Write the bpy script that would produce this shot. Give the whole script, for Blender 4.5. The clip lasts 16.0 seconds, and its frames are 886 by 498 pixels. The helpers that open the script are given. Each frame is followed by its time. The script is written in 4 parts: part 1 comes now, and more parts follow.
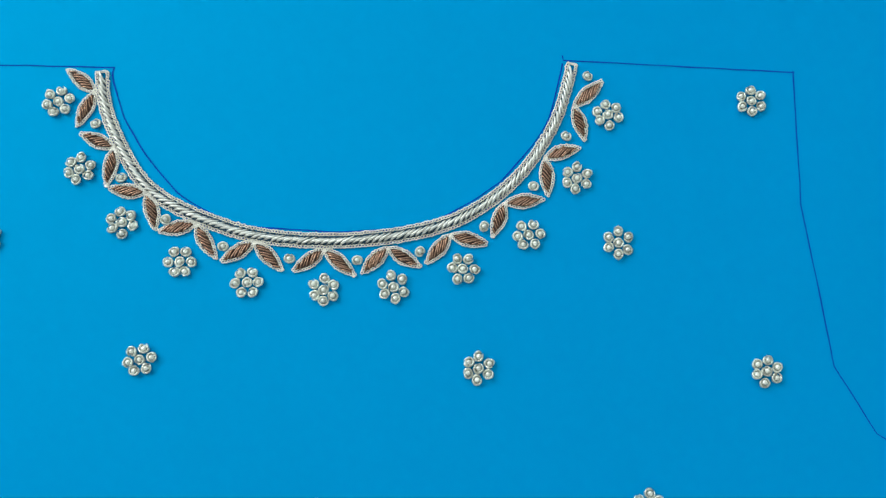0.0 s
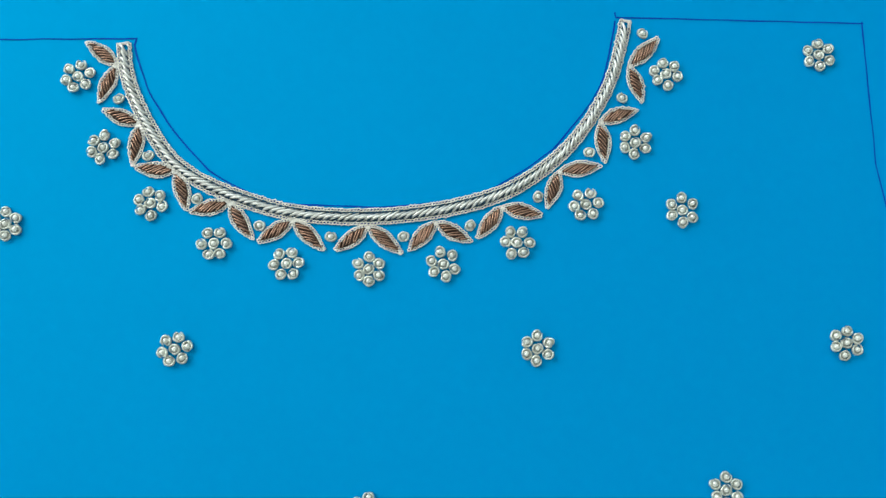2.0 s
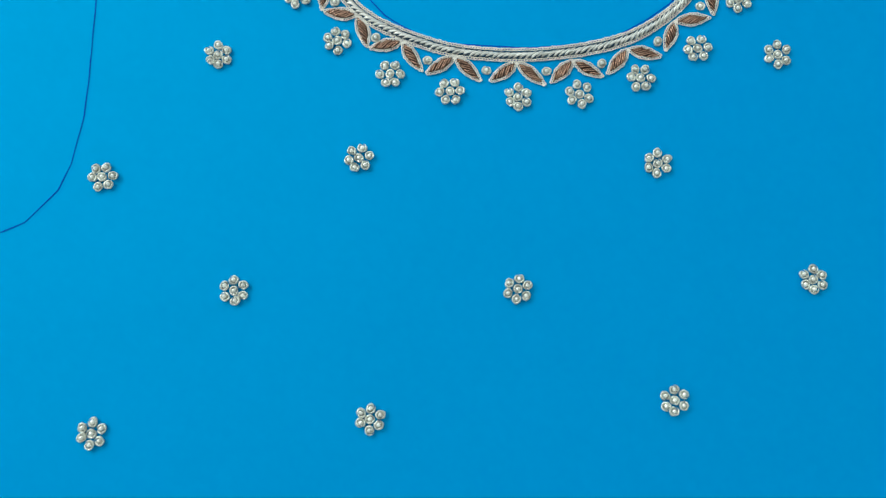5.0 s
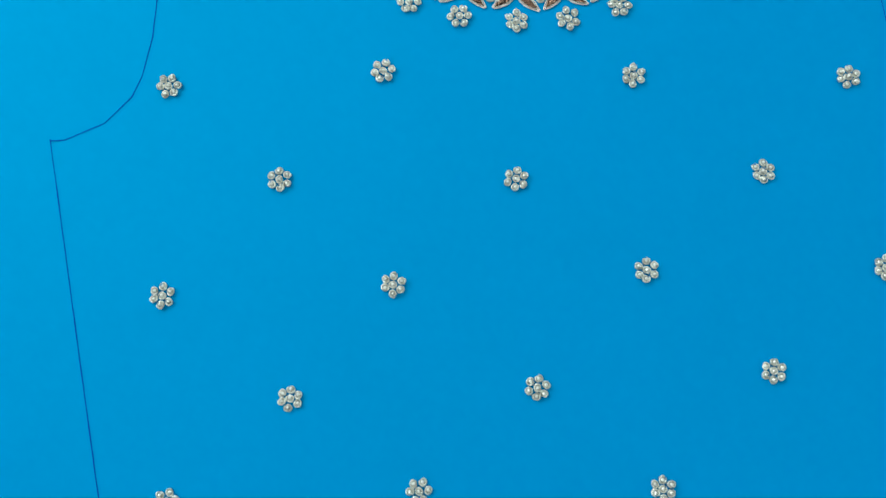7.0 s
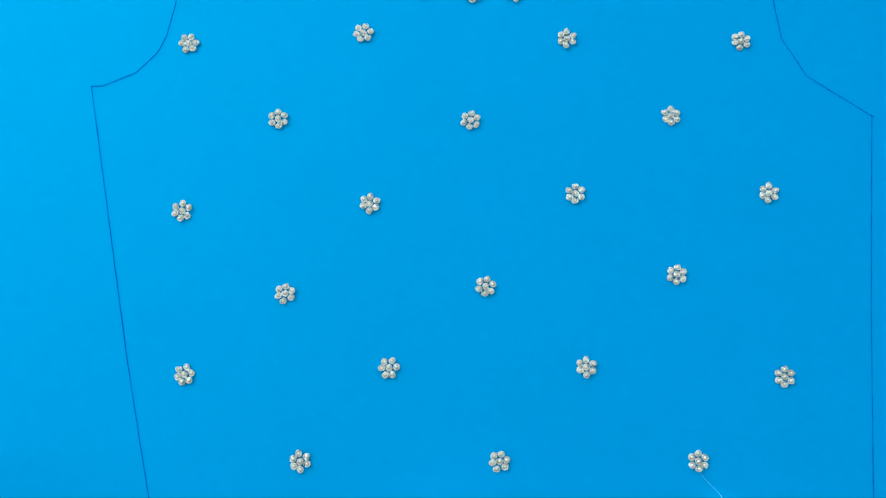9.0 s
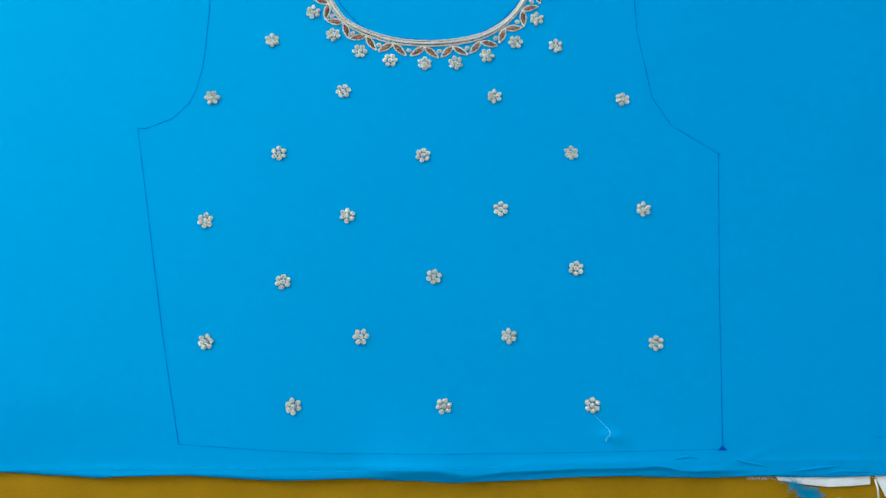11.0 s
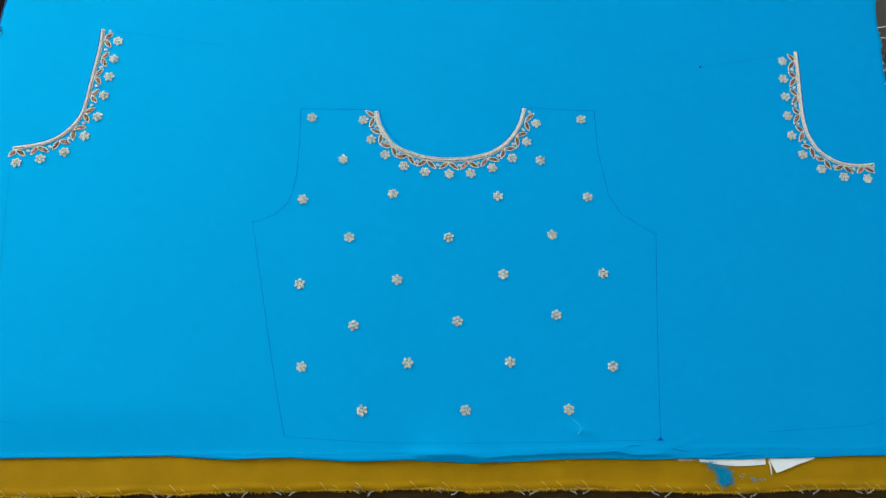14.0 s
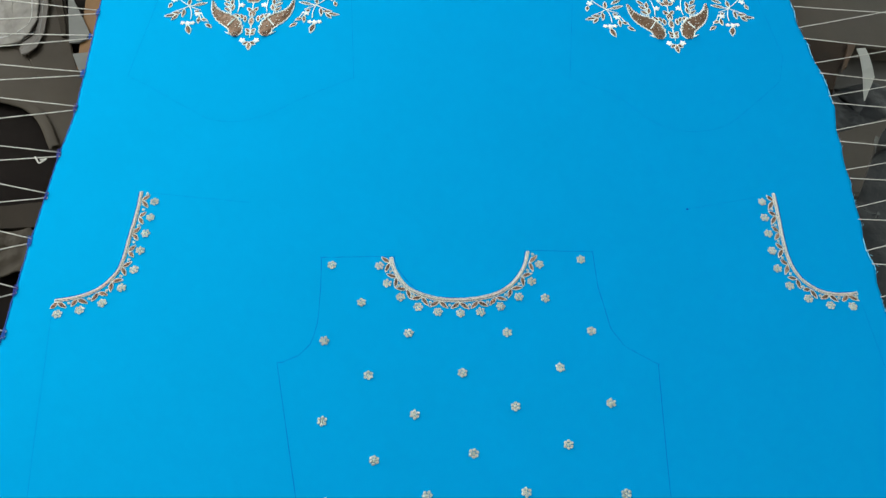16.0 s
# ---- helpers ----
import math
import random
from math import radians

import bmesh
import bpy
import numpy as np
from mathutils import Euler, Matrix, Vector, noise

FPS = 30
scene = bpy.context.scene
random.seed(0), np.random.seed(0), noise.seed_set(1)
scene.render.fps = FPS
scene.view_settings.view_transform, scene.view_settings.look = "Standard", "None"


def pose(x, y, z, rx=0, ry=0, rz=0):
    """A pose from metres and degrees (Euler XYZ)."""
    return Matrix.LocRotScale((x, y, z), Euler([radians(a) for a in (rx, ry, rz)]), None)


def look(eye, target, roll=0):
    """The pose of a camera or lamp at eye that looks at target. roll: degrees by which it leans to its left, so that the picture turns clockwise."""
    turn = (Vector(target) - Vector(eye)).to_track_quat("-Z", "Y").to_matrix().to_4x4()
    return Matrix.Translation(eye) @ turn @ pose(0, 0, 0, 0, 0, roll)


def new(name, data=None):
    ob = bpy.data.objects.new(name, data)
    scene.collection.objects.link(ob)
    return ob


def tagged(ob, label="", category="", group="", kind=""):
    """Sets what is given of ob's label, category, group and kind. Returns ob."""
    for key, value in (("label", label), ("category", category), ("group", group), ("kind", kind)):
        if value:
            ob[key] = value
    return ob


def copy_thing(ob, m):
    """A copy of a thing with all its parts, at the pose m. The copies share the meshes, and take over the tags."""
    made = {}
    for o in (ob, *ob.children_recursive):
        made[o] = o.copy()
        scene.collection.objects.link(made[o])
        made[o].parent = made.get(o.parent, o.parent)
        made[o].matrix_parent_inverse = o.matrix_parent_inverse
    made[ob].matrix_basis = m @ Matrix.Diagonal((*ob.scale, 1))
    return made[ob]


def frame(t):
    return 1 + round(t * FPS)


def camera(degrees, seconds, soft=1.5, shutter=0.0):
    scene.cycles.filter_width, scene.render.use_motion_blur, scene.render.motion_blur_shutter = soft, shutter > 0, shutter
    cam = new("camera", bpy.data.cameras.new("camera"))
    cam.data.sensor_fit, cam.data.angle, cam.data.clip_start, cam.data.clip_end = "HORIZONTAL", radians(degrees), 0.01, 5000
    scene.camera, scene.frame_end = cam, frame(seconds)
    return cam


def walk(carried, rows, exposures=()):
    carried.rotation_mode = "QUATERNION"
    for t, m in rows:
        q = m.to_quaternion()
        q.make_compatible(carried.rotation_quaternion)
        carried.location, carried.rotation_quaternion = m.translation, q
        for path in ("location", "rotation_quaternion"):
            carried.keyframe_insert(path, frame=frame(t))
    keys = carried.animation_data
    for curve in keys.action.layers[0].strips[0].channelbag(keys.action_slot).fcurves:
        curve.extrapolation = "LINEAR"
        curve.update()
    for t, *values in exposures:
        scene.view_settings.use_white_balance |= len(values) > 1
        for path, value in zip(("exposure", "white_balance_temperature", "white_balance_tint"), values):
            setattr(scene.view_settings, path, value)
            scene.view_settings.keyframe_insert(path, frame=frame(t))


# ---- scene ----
cam = camera(57.70, 16.0, soft=1.3, shutter=0.3)
PATH = [
    (0, (0.03587, -0.09527, 0.27151), (0.07367, 0.19789, -1.70653), 7.600),
    (0.5, (0.03789, -0.08755, 0.25136), (0.07215, 0.19332, -1.72853), 6.816),
    (1, (0.03465, -0.09059, 0.24867), (0.07006, 0.20173, -1.72954), 6.075),
    (1.5, (0.03129, -0.09337, 0.24951), (0.06880, 0.19565, -1.72914), 5.954),
    (2, (0.02018, -0.09908, 0.25235), (0.05301, 0.18162, -1.72758), 5.312),
    (2.5, (0.00923, -0.10727, 0.25720), (0.03854, 0.18037, -1.72179), 4.495),
    (3, (-0.00060, -0.11640, 0.26020), (0.02720, 0.16737, -1.71937), 4.544),
    (3.5, (-0.00938, -0.12716, 0.26403), (0.01324, 0.15585, -1.71571), 4.014),
    (4, (-0.01668, -0.13939, 0.26788), (0.00460, 0.13477, -1.71312), 3.951),
    (4.2, (-0.02042, -0.14600, 0.27172), (0.00136, 0.13364, -1.70852), 4.033),
    (6.3, (-0.04286, -0.20192, 0.33411), (-0.01721, 0.07730, -1.64614), 4.953),
    (6.5, (-0.04422, -0.20759, 0.33764), (-0.01589, 0.08013, -1.64135), 5.300),
    (7, (-0.03671, -0.22247, 0.34669), (-0.01587, 0.05682, -1.63360), 3.978),
    (7.5, (-0.02727, -0.24507, 0.36570), (0.00347, 0.02337, -1.61596), 6.241),
    (8, (-0.02509, -0.26831, 0.39137), (0.00137, 0.01789, -1.58787), 5.055),
    (8.5, (-0.02691, -0.27807, 0.40286), (0.00948, 0.02557, -1.57362), 6.805),
    (9, (-0.02396, -0.28151, 0.41992), (0.01498, 0.03843, -1.55394), 6.964),
    (9.5, (-0.01549, -0.28085, 0.44418), (0.02555, 0.03797, -1.52982), 7.412),
    (9.7, (-0.01432, -0.27820, 0.46077), (0.04009, 0.03155, -1.51435), 10.007),
    (11.8, (-0.03265, -0.40687, 0.60862), (0.09581, 0.17755, -1.29977), 11.968),
    (12, (-0.03911, -0.41082, 0.62668), (0.09347, 0.16792, -1.28315), 12.396),
    (12.5, (-0.03975, -0.41130, 0.68966), (0.08074, 0.16086, -1.22296), 11.420),
    (13, (-0.04260, -0.42169, 0.73885), (0.06626, 0.17788, -1.16605), 9.996),
    (13.5, (-0.04393, -0.42696, 0.76046), (0.04837, 0.22105, -1.12940), 7.909),
    (14, (-0.04214, -0.43924, 0.79025), (0.04197, 0.23629, -1.09033), 6.679),
    (14.5, (-0.04458, -0.44965, 0.80268), (0.02705, 0.29357, -1.05272), 4.853),
    (15, (-0.04960, -0.45970, 0.82130), (0.02423, 0.35437, -1.00403), 4.063),
    (15.5, (-0.05248, -0.46855, 0.83211), (0.02750, 0.46734, -0.93360), 3.153),
    (16, (-0.05609, -0.47571, 0.83778), (0.02652, 0.53792, -0.88435), 2.792),
]
EXPOSURES = [(0, 0.0, 6420, 10), (2.5, 0.0, 6420, 10), (7.0, 0.0, 6350, 10), (8.1, 0.0, 6350, 10), (8.5, 0.19, 5080, 13), (9.0, 0.25, 6080, 11), (9.7, 0.35, 5950, 11), (11.8, -0.03, 6400, 10),
             (12.5, 0.02, 6450, 10), (14.0, 0.10, 6500, 9), (16.0, 0.15, 6550, 8)]
walk(cam, [(t, look(eye, target, roll)) for t, eye, target, roll in PATH], EXPOSURES)

# ---- light ----
world = bpy.data.worlds.new("world")
scene.world = world
world.use_nodes = True
sky = world.node_tree.nodes.new("ShaderNodeTexSky")
sky.sky_type, sky.sun_disc = "NISHITA", False
sky.sun_elevation, sky.sun_rotation = radians(40), radians(-70)
world.node_tree.links.new(sky.outputs[0], world.node_tree.nodes["Background"].inputs[0])
world.node_tree.nodes["Background"].inputs[1].default_value = 0.1

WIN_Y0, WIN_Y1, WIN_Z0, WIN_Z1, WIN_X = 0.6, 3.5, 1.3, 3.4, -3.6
# The north window is unseen, added as fill to soften shadows.
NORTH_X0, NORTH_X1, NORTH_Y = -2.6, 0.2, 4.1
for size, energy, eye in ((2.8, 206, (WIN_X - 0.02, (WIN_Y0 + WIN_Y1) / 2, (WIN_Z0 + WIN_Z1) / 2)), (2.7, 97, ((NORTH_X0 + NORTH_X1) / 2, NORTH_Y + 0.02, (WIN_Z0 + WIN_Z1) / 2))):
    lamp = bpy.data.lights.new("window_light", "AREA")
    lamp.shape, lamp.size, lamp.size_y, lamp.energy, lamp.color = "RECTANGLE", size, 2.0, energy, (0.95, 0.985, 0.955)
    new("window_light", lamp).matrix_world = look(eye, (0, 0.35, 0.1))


# ---- materials ----
def material(name, color, rough=0.5, metal=0.0, vary=0.15, scale=40.0, bump=0.0, bump_scale=400.0, fine=0.0, spec=0.5, random_tint=0.0):
    """A surface with broad stains, fine grain and relief, all in object space (metres)."""
    m = bpy.data.materials.new(name)
    m.use_nodes = True
    nt = m.node_tree
    b = nt.nodes["Principled BSDF"]
    b.inputs["Roughness"].default_value, b.inputs["Metallic"].default_value = rough, metal
    b.inputs["Specular IOR Level"].default_value = spec
    co = nt.nodes.new("ShaderNodeNewGeometry").outputs["Position"]

    def noise_at(s, detail):
        n = nt.nodes.new("ShaderNodeTexNoise")
        n.inputs["Scale"].default_value, n.inputs["Detail"].default_value = s, detail
        nt.links.new(co, n.inputs["Vector"])
        return n.outputs["Fac"]

    def math_node(op, a, c):
        n = nt.nodes.new("ShaderNodeMath")
        n.operation = op
        for i, v in enumerate((a, c)):
            if isinstance(v, (int, float)):
                n.inputs[i].default_value = v
            else:
                nt.links.new(v, n.inputs[i])
        return n.outputs[0]

    value = math_node("ADD", math_node("MULTIPLY", noise_at(scale, 3.0), 2 * vary), 1.0 - vary)
    if fine:
        value = math_node("ADD", value, math_node("MULTIPLY", math_node("SUBTRACT", noise_at(scale * 25, 2.0), 0.5), 2 * fine))
    if random_tint:
        info = nt.nodes.new("ShaderNodeObjectInfo").outputs["Random"]
        value = math_node("MULTIPLY", value, math_node("ADD", math_node("MULTIPLY", info, random_tint), 1.0 - random_tint / 2))
    mix = nt.nodes.new("ShaderNodeMixRGB")
    mix.blend_type = "MULTIPLY"
    mix.inputs[0].default_value, mix.inputs[1].default_value = 1.0, (*color, 1)
    nt.links.new(value, mix.inputs[2])
    nt.links.new(mix.outputs[0], b.inputs["Base Color"])
    if bump:
        bn = nt.nodes.new("ShaderNodeBump")
        bn.inputs["Strength"].default_value, bn.inputs["Distance"].default_value = 1.0, bump
        nt.links.new(noise_at(bump_scale, 3.0), bn.inputs["Height"])
        nt.links.new(bn.outputs[0], b.inputs["Normal"])
    return m


SATIN = material("blue_satin", (0.001, 0.185, 0.540), 0.60, 0.0, 0.045, 9.0, 0.00002, 700.0, 0.012, 0.0)
nt = SATIN.node_tree
sheen, blend = nt.nodes.new("ShaderNodeBsdfAnisotropic"), nt.nodes.new("ShaderNodeMixShader")
sheen.inputs["Color"].default_value, sheen.inputs["Roughness"].default_value, blend.inputs[0].default_value = (0.002, 0.38, 0.45, 1), 0.68, 0.30
nt.links.new(nt.nodes["Principled BSDF"].outputs[0], blend.inputs[1])
nt.links.new(sheen.outputs[0], blend.inputs[2])
nt.links.new(blend.outputs[0], nt.nodes["Material Output"].inputs["Surface"])
SILVER = material("silver_wire", (0.58, 0.595, 0.56), 0.36, 0.70, 0.25, 300.0, 0.00014, 3000.0, 0.15, random_tint=0.2)
RING = material("silver_coil", (0.50, 0.535, 0.48), 0.33, 0.60, 0.25, 300.0, 0.00014, 3000.0, 0.15, random_tint=0.25)
SILVER_THREAD = material("silver_thread", (0.62, 0.62, 0.57), 0.40, 0.3, 0.45, 700.0, 0.0001, 3500.0, 0.25)
PEARL = material("pearl", (0.555, 0.585, 0.53), 0.18, 0.25, 0.10, 200.0, random_tint=0.25)
COPPER = material("copper_wire", (0.265, 0.163, 0.115), 0.27, 0.85, 0.5, 400.0, 0.0001, 3000.0, 0.12)
COIL_GAP_SHADE = material("dark_copper_padding", (0.035, 0.016, 0.011), 0.6, 0.1, 0.3, 400.0, 0.0001, 3000.0, 0.1)
BROWN_FILL = material("brown_sequins", (0.135, 0.072, 0.038), 0.30, 0.40, 0.4, 420.0, 0.0003, 1600.0, 0.2)
CREAM = material("cream_thread", (0.70, 0.755, 0.735), 0.55, 0.05, 0.2, 500.0, 0.0002, 2500.0, 0.12)
INK = material("navy_ink", (0.003, 0.040, 0.30), 0.9, 0.0, 0.3, 300.0, spec=0.05)
INK_FAINT = material("faint_ink", (0.002, 0.130, 0.40), 0.9, 0.0, 0.3, 60.0, spec=0.0)
MUSTARD = material("mustard_cotton", (0.232, 0.126, 0.0012), 0.85, 0.0, 0.22, 26.0, 0.00025, 900.0, 0.08, 0.08)
FRAY = material("frayed_yellow_thread", (0.37, 0.215, 0.015), 0.85, 0.0, 0.3, 200.0, spec=0.1)
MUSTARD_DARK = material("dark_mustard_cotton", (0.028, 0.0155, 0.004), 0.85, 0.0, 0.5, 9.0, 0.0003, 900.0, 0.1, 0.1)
SLATE = material("slate_padding_cord", (0.035, 0.085, 0.140), 0.7, 0.0, 0.3, 500.0, 0.0002, 2500.0, 0.1, 0.2)
DARK_WOOD = material("dark_wood", (0.0030, 0.0022, 0.0024), 0.6, 0.0, 0.4, 25.0, 0.0004, 300.0, 0.2, 0.10)
WHITE_CLOTH = material("white_lining", (0.52, 0.55, 0.57), 0.8, 0.0, 0.08, 90.0, 0.0002, 1500.0, 0.05)
TACKING = material("tacking_thread", (0.42, 0.29, 0.06), 0.8, 0.0, 0.3, 200.0)
WORN_LIT_WOOD = material("worn_wood_edge", (0.026, 0.021, 0.021), 0.55, 0.0, 0.7, 30.0, 0.0005, 250.0, 0.3, 0.2)
STRING = material("white_string", (0.47, 0.45, 0.42), 0.8, 0.0, 0.2, 200.0, 0.0002, 2500.0, 0.15)
GREY_CORD = material("grey_cord", (0.22, 0.205, 0.18), 0.85, 0.0, 0.3, 300.0, 0.0003, 2500.0, 0.2)
CYAN_THREAD = material("cyan_thread", (0.001, 0.24, 0.44), 0.6, 0.0, 0.4, 300.0, spec=0.05)
HEM_THREAD = material("hem_thread", (0.012, 0.30, 0.61), 0.6, 0.0, 0.2, 300.0)
PALE_THREAD = material("pale_thread", (0.16, 0.50, 0.74), 0.6, 0.0, 0.2, 300.0)
BLUE_STITCH = material("dark_blue_thread", (0.005, 0.085, 0.40), 0.8, 0.0, 0.35, 250.0)
PURPLE_STITCH = material("purple_thread", (0.03, 0.04, 0.27), 0.8, 0.0, 0.35, 250.0)
FLOOR_MAT = material("dark_floor", (0.030, 0.025, 0.021), 0.45, 0.0, 0.35, 5.0, 0.0006, 60.0, 0.1)
WALL_MAT = material("wall_paint", (0.78, 0.80, 0.79), 0.9, 0.0, 0.06, 3.0, 0.0004, 120.0)
CEIL_MAT = material("ceiling_paint", (0.84, 0.86, 0.85), 0.9, 0.0, 0.05, 3.0)
FRAME_MAT = material("window_paint", (0.55, 0.53, 0.5), 0.6, 0.0, 0.1, 20.0)
GREY_PLASTIC = material("grey_plastic", (0.052, 0.041, 0.031), 0.45, 0.0, 0.25, 14.0, 0.0006, 60.0, 0.05, 0.3)
CLEAR_PLASTIC = material("cloudy_plastic", (0.125, 0.113, 0.098), 0.5, 0.0, 0.5, 45.0, 0.003, 45.0, 0.1, 0.3)
SMOKE_PLASTIC = material("smoky_plastic", (0.041, 0.0325, 0.0235), 0.6, 0.0, 0.3, 9.0, 0.0006, 30.0, 0.05, 0.1)
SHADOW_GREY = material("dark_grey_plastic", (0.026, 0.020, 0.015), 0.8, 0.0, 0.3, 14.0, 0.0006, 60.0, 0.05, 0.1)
BENCH_SHADE_WOOD = material("black_wood", (0.0068, 0.0048, 0.0040), 0.8, 0.0, 0.4, 14.0, 0.0006, 60.0, 0.1, 0.05)
BLACK_PLASTIC = material("black_plastic", (0.0065, 0.0078, 0.0105), 0.45, 0.0, 0.4, 20.0, 0.004, 35.0, 0.1, 0.35)
BROWN_WOOD = material("brown_wood", (0.155, 0.072, 0.016), 0.75, 0.0, 0.35, 20.0, 0.0004, 200.0, 0.15)
SLAT_WOOD = material("reddish_slat_wood", (0.060, 0.031, 0.015), 0.7, 0.0, 0.35, 20.0, 0.0004, 200.0, 0.15)
DARK_BROWN = material("dark_brown_wood", (0.021, 0.0105, 0.005), 0.6, 0.0, 0.6, 18.0, 0.0004, 200.0, 0.2, 0.2)
OLD_PAPER = material("grey_paper", (0.105, 0.105, 0.098), 0.7, 0.0, 0.15, 40.0)
PAPER = material("white_paper", (0.36, 0.36, 0.34), 0.7, 0.0, 0.12, 40.0)


# ---- mesh tools ----
class Geo:
    """Collects tubes, ellipsoids and sheets into one mesh."""

    def __init__(self):
        self.v, self.f = [], []

    def tube(self, pts, radius, sides=6, flat=1.0):
        pts = [Vector(p) for p in pts]
        n, o = len(pts), len(self.v)
        for i, p in enumerate(pts):
            d = (pts[min(i + 1, n - 1)] - pts[max(i - 1, 0)]).normalized()
            a = d.cross(Vector((0, 0, 1)))
            a = a.normalized() if a.length > 0.05 else Vector((1, 0, 0))
            b = a.cross(d).normalized()
            r = radius(i / (n - 1)) if callable(radius) else radius
            for k in range(sides):
                t = 2 * math.pi * k / sides
                self.v.append(p + a * (r * math.cos(t)) + b * (r * flat * math.sin(t)))
        for i in range(n - 1):
            for k in range(sides):
                k2 = (k + 1) % sides
                self.f.append((o + i * sides + k, o + i * sides + k2, o + (i + 1) * sides + k2, o + (i + 1) * sides + k))
        self.f.append(tuple(o + k for k in reversed(range(sides))))
        self.f.append(tuple(o + (n - 1) * sides + k for k in range(sides)))
        return self

    def ellipsoid(self, at, along, length, width, height=None, sides=6, rings=4):
        x = Vector(along).normalized()
        y = Vector((0, 0, 1)).cross(x).normalized()
        z = x.cross(y)
        at, o, height = Vector(at), len(self.v), height or width
        for i in range(1, rings):
            t = math.pi * i / rings
            for k in range(sides):
                u = 2 * math.pi * k / sides
                self.v.append(at + x * (-length * math.cos(t)) + y * (width * math.sin(t) * math.cos(u)) + z * (height * math.sin(t) * math.sin(u)))
        self.v += [at - x * length, at + x * length]
        for i in range(rings - 2):
            for k in range(sides):
                k2 = (k + 1) % sides
                self.f.append((o + i * sides + k, o + i * sides + k2, o + (i + 1) * sides + k2, o + (i + 1) * sides + k))
        a, b, last = len(self.v) - 2, len(self.v) - 1, o + (rings - 2) * sides
        for k in range(sides):
            k2 = (k + 1) % sides
            self.f += [(a, o + k2, o + k), (b, last + k, last + k2)]
        return self

    def slab(self, outline, z0, z1, bevel=0.0):
        """A flat plate of that outline between two heights, its upper rim drawn in by bevel."""
        mid = sum((Vector((x, y)) for x, y in outline), Vector((0, 0))) / len(outline)
        o, n = len(self.v), len(outline)
        for z, s in ((z0, 0.0), (z1 - bevel, 0.0), (z1, bevel)):
            for x, y in outline:
                p = Vector((x, y))
                p -= (p - mid).normalized() * s
                self.v.append(Vector((p.x, p.y, z)))
        for l in range(2):
            for k in range(n):
                k2 = (k + 1) % n
                self.f.append((o + l * n + k, o + l * n + k2, o + (l + 1) * n + k2, o + (l + 1) * n + k))
        self.f += [tuple(o + k for k in reversed(range(n))), tuple(o + 2 * n + k for k in range(n))]
        return self

    def box(self, x0, x1, y0, y1, z0, z1):
        o = len(self.v)
        self.v += [Vector((x, y, z)) for z in (z0, z1) for x, y in ((x0, y0), (x1, y0), (x1, y1), (x0, y1))]
        self.f += [tuple(o + i for i in q) for q in ((3, 2, 1, 0), (4, 5, 6, 7), (0, 1, 5, 4), (1, 2, 6, 5), (2, 3, 7, 6), (3, 0, 4, 7))]
        return self

    def grid(self, rows):
        """A sheet from rows of points, all of one length."""
        o, w = len(self.v), len(rows[0])
        for r in rows:
            self.v += [Vector(p) for p in r]
        for i in range(len(rows) - 1):
            for k in range(w - 1):
                a = o + i * w + k
                self.f.append((a, a + 1, a + w + 1, a + w))
        return self

    def mesh(self, name, mat, smooth=True):
        me = bpy.data.meshes.new(name)
        me.from_pydata([tuple(p) for p in self.v], [], self.f)
        me.materials.append(mat)
        me.polygons.foreach_set("use_smooth", [smooth] * len(me.polygons))
        me.update()
        return me


def part(name, geo, mat, parent=None, label="", smooth=True, kind=""):
    """One mesh object, under a thing or a part where one is given."""
    ob = new(name, geo if isinstance(geo, bpy.types.Mesh) else geo.mesh(name, mat, smooth))
    ob.parent = parent
    return tagged(ob, label, kind=kind)


def spline(pts, step):
    """Points at even steps along a smooth curve through pts."""
    p = [Vector(q) for q in pts]
    p = [2 * p[0] - p[1], *p, 2 * p[-1] - p[-2]]
    fine = []
    for i in range(1, len(p) - 2):
        a, b, c, d = p[i - 1:i + 3]
        for k in range(16):
            t = k / 16
            fine.append(0.5 * (2 * b + (c - a) * t + (2 * a - 5 * b + 4 * c - d) * t * t + (3 * b - a - 3 * c + d) * t ** 3))
    fine.append(p[-2])
    for _ in range(6):
        fine = [fine[0], *[(fine[i - 1] + 2 * fine[i] + fine[i + 1]) / 4 for i in range(1, len(fine) - 1)], fine[-1]]
    out, left = [fine[0].copy()], step
    for a, b in zip(fine, fine[1:]):
        run = (b - a).length
        while run >= left > 0:
            a = a + (b - a) * (left / run)
            out.append(a.copy())
            run, left = (b - a).length, step
        left -= run
    return out


def shifted(line, off):
    """The line moved sideways, to its left for a positive distance (one for all points, or one for each)."""
    out = []
    offs = off if isinstance(off, list) else [off] * len(line)
    for i, p in enumerate(line):
        d = (line[min(i + 1, len(line) - 1)] - line[max(i - 1, 0)]).normalized()
        out.append(p + Vector((-d.y, d.x)) * offs[i])
    return out


# ---- the stretched cloth ----
def bell(v, at, width):
    return math.exp(-((v - at) / width) ** 2)


def slump(x, y):
    """How far the cloth sinks towards its slack front-left hem."""
    a = max(0.0, min(1.0, (-0.312 - y) / 0.06))
    c = max(0.0, min(1.0, (-0.12 - x) / 0.16))
    return 0.0045 * a * a * (3 - 2 * a) * c * c * (3 - 2 * c)


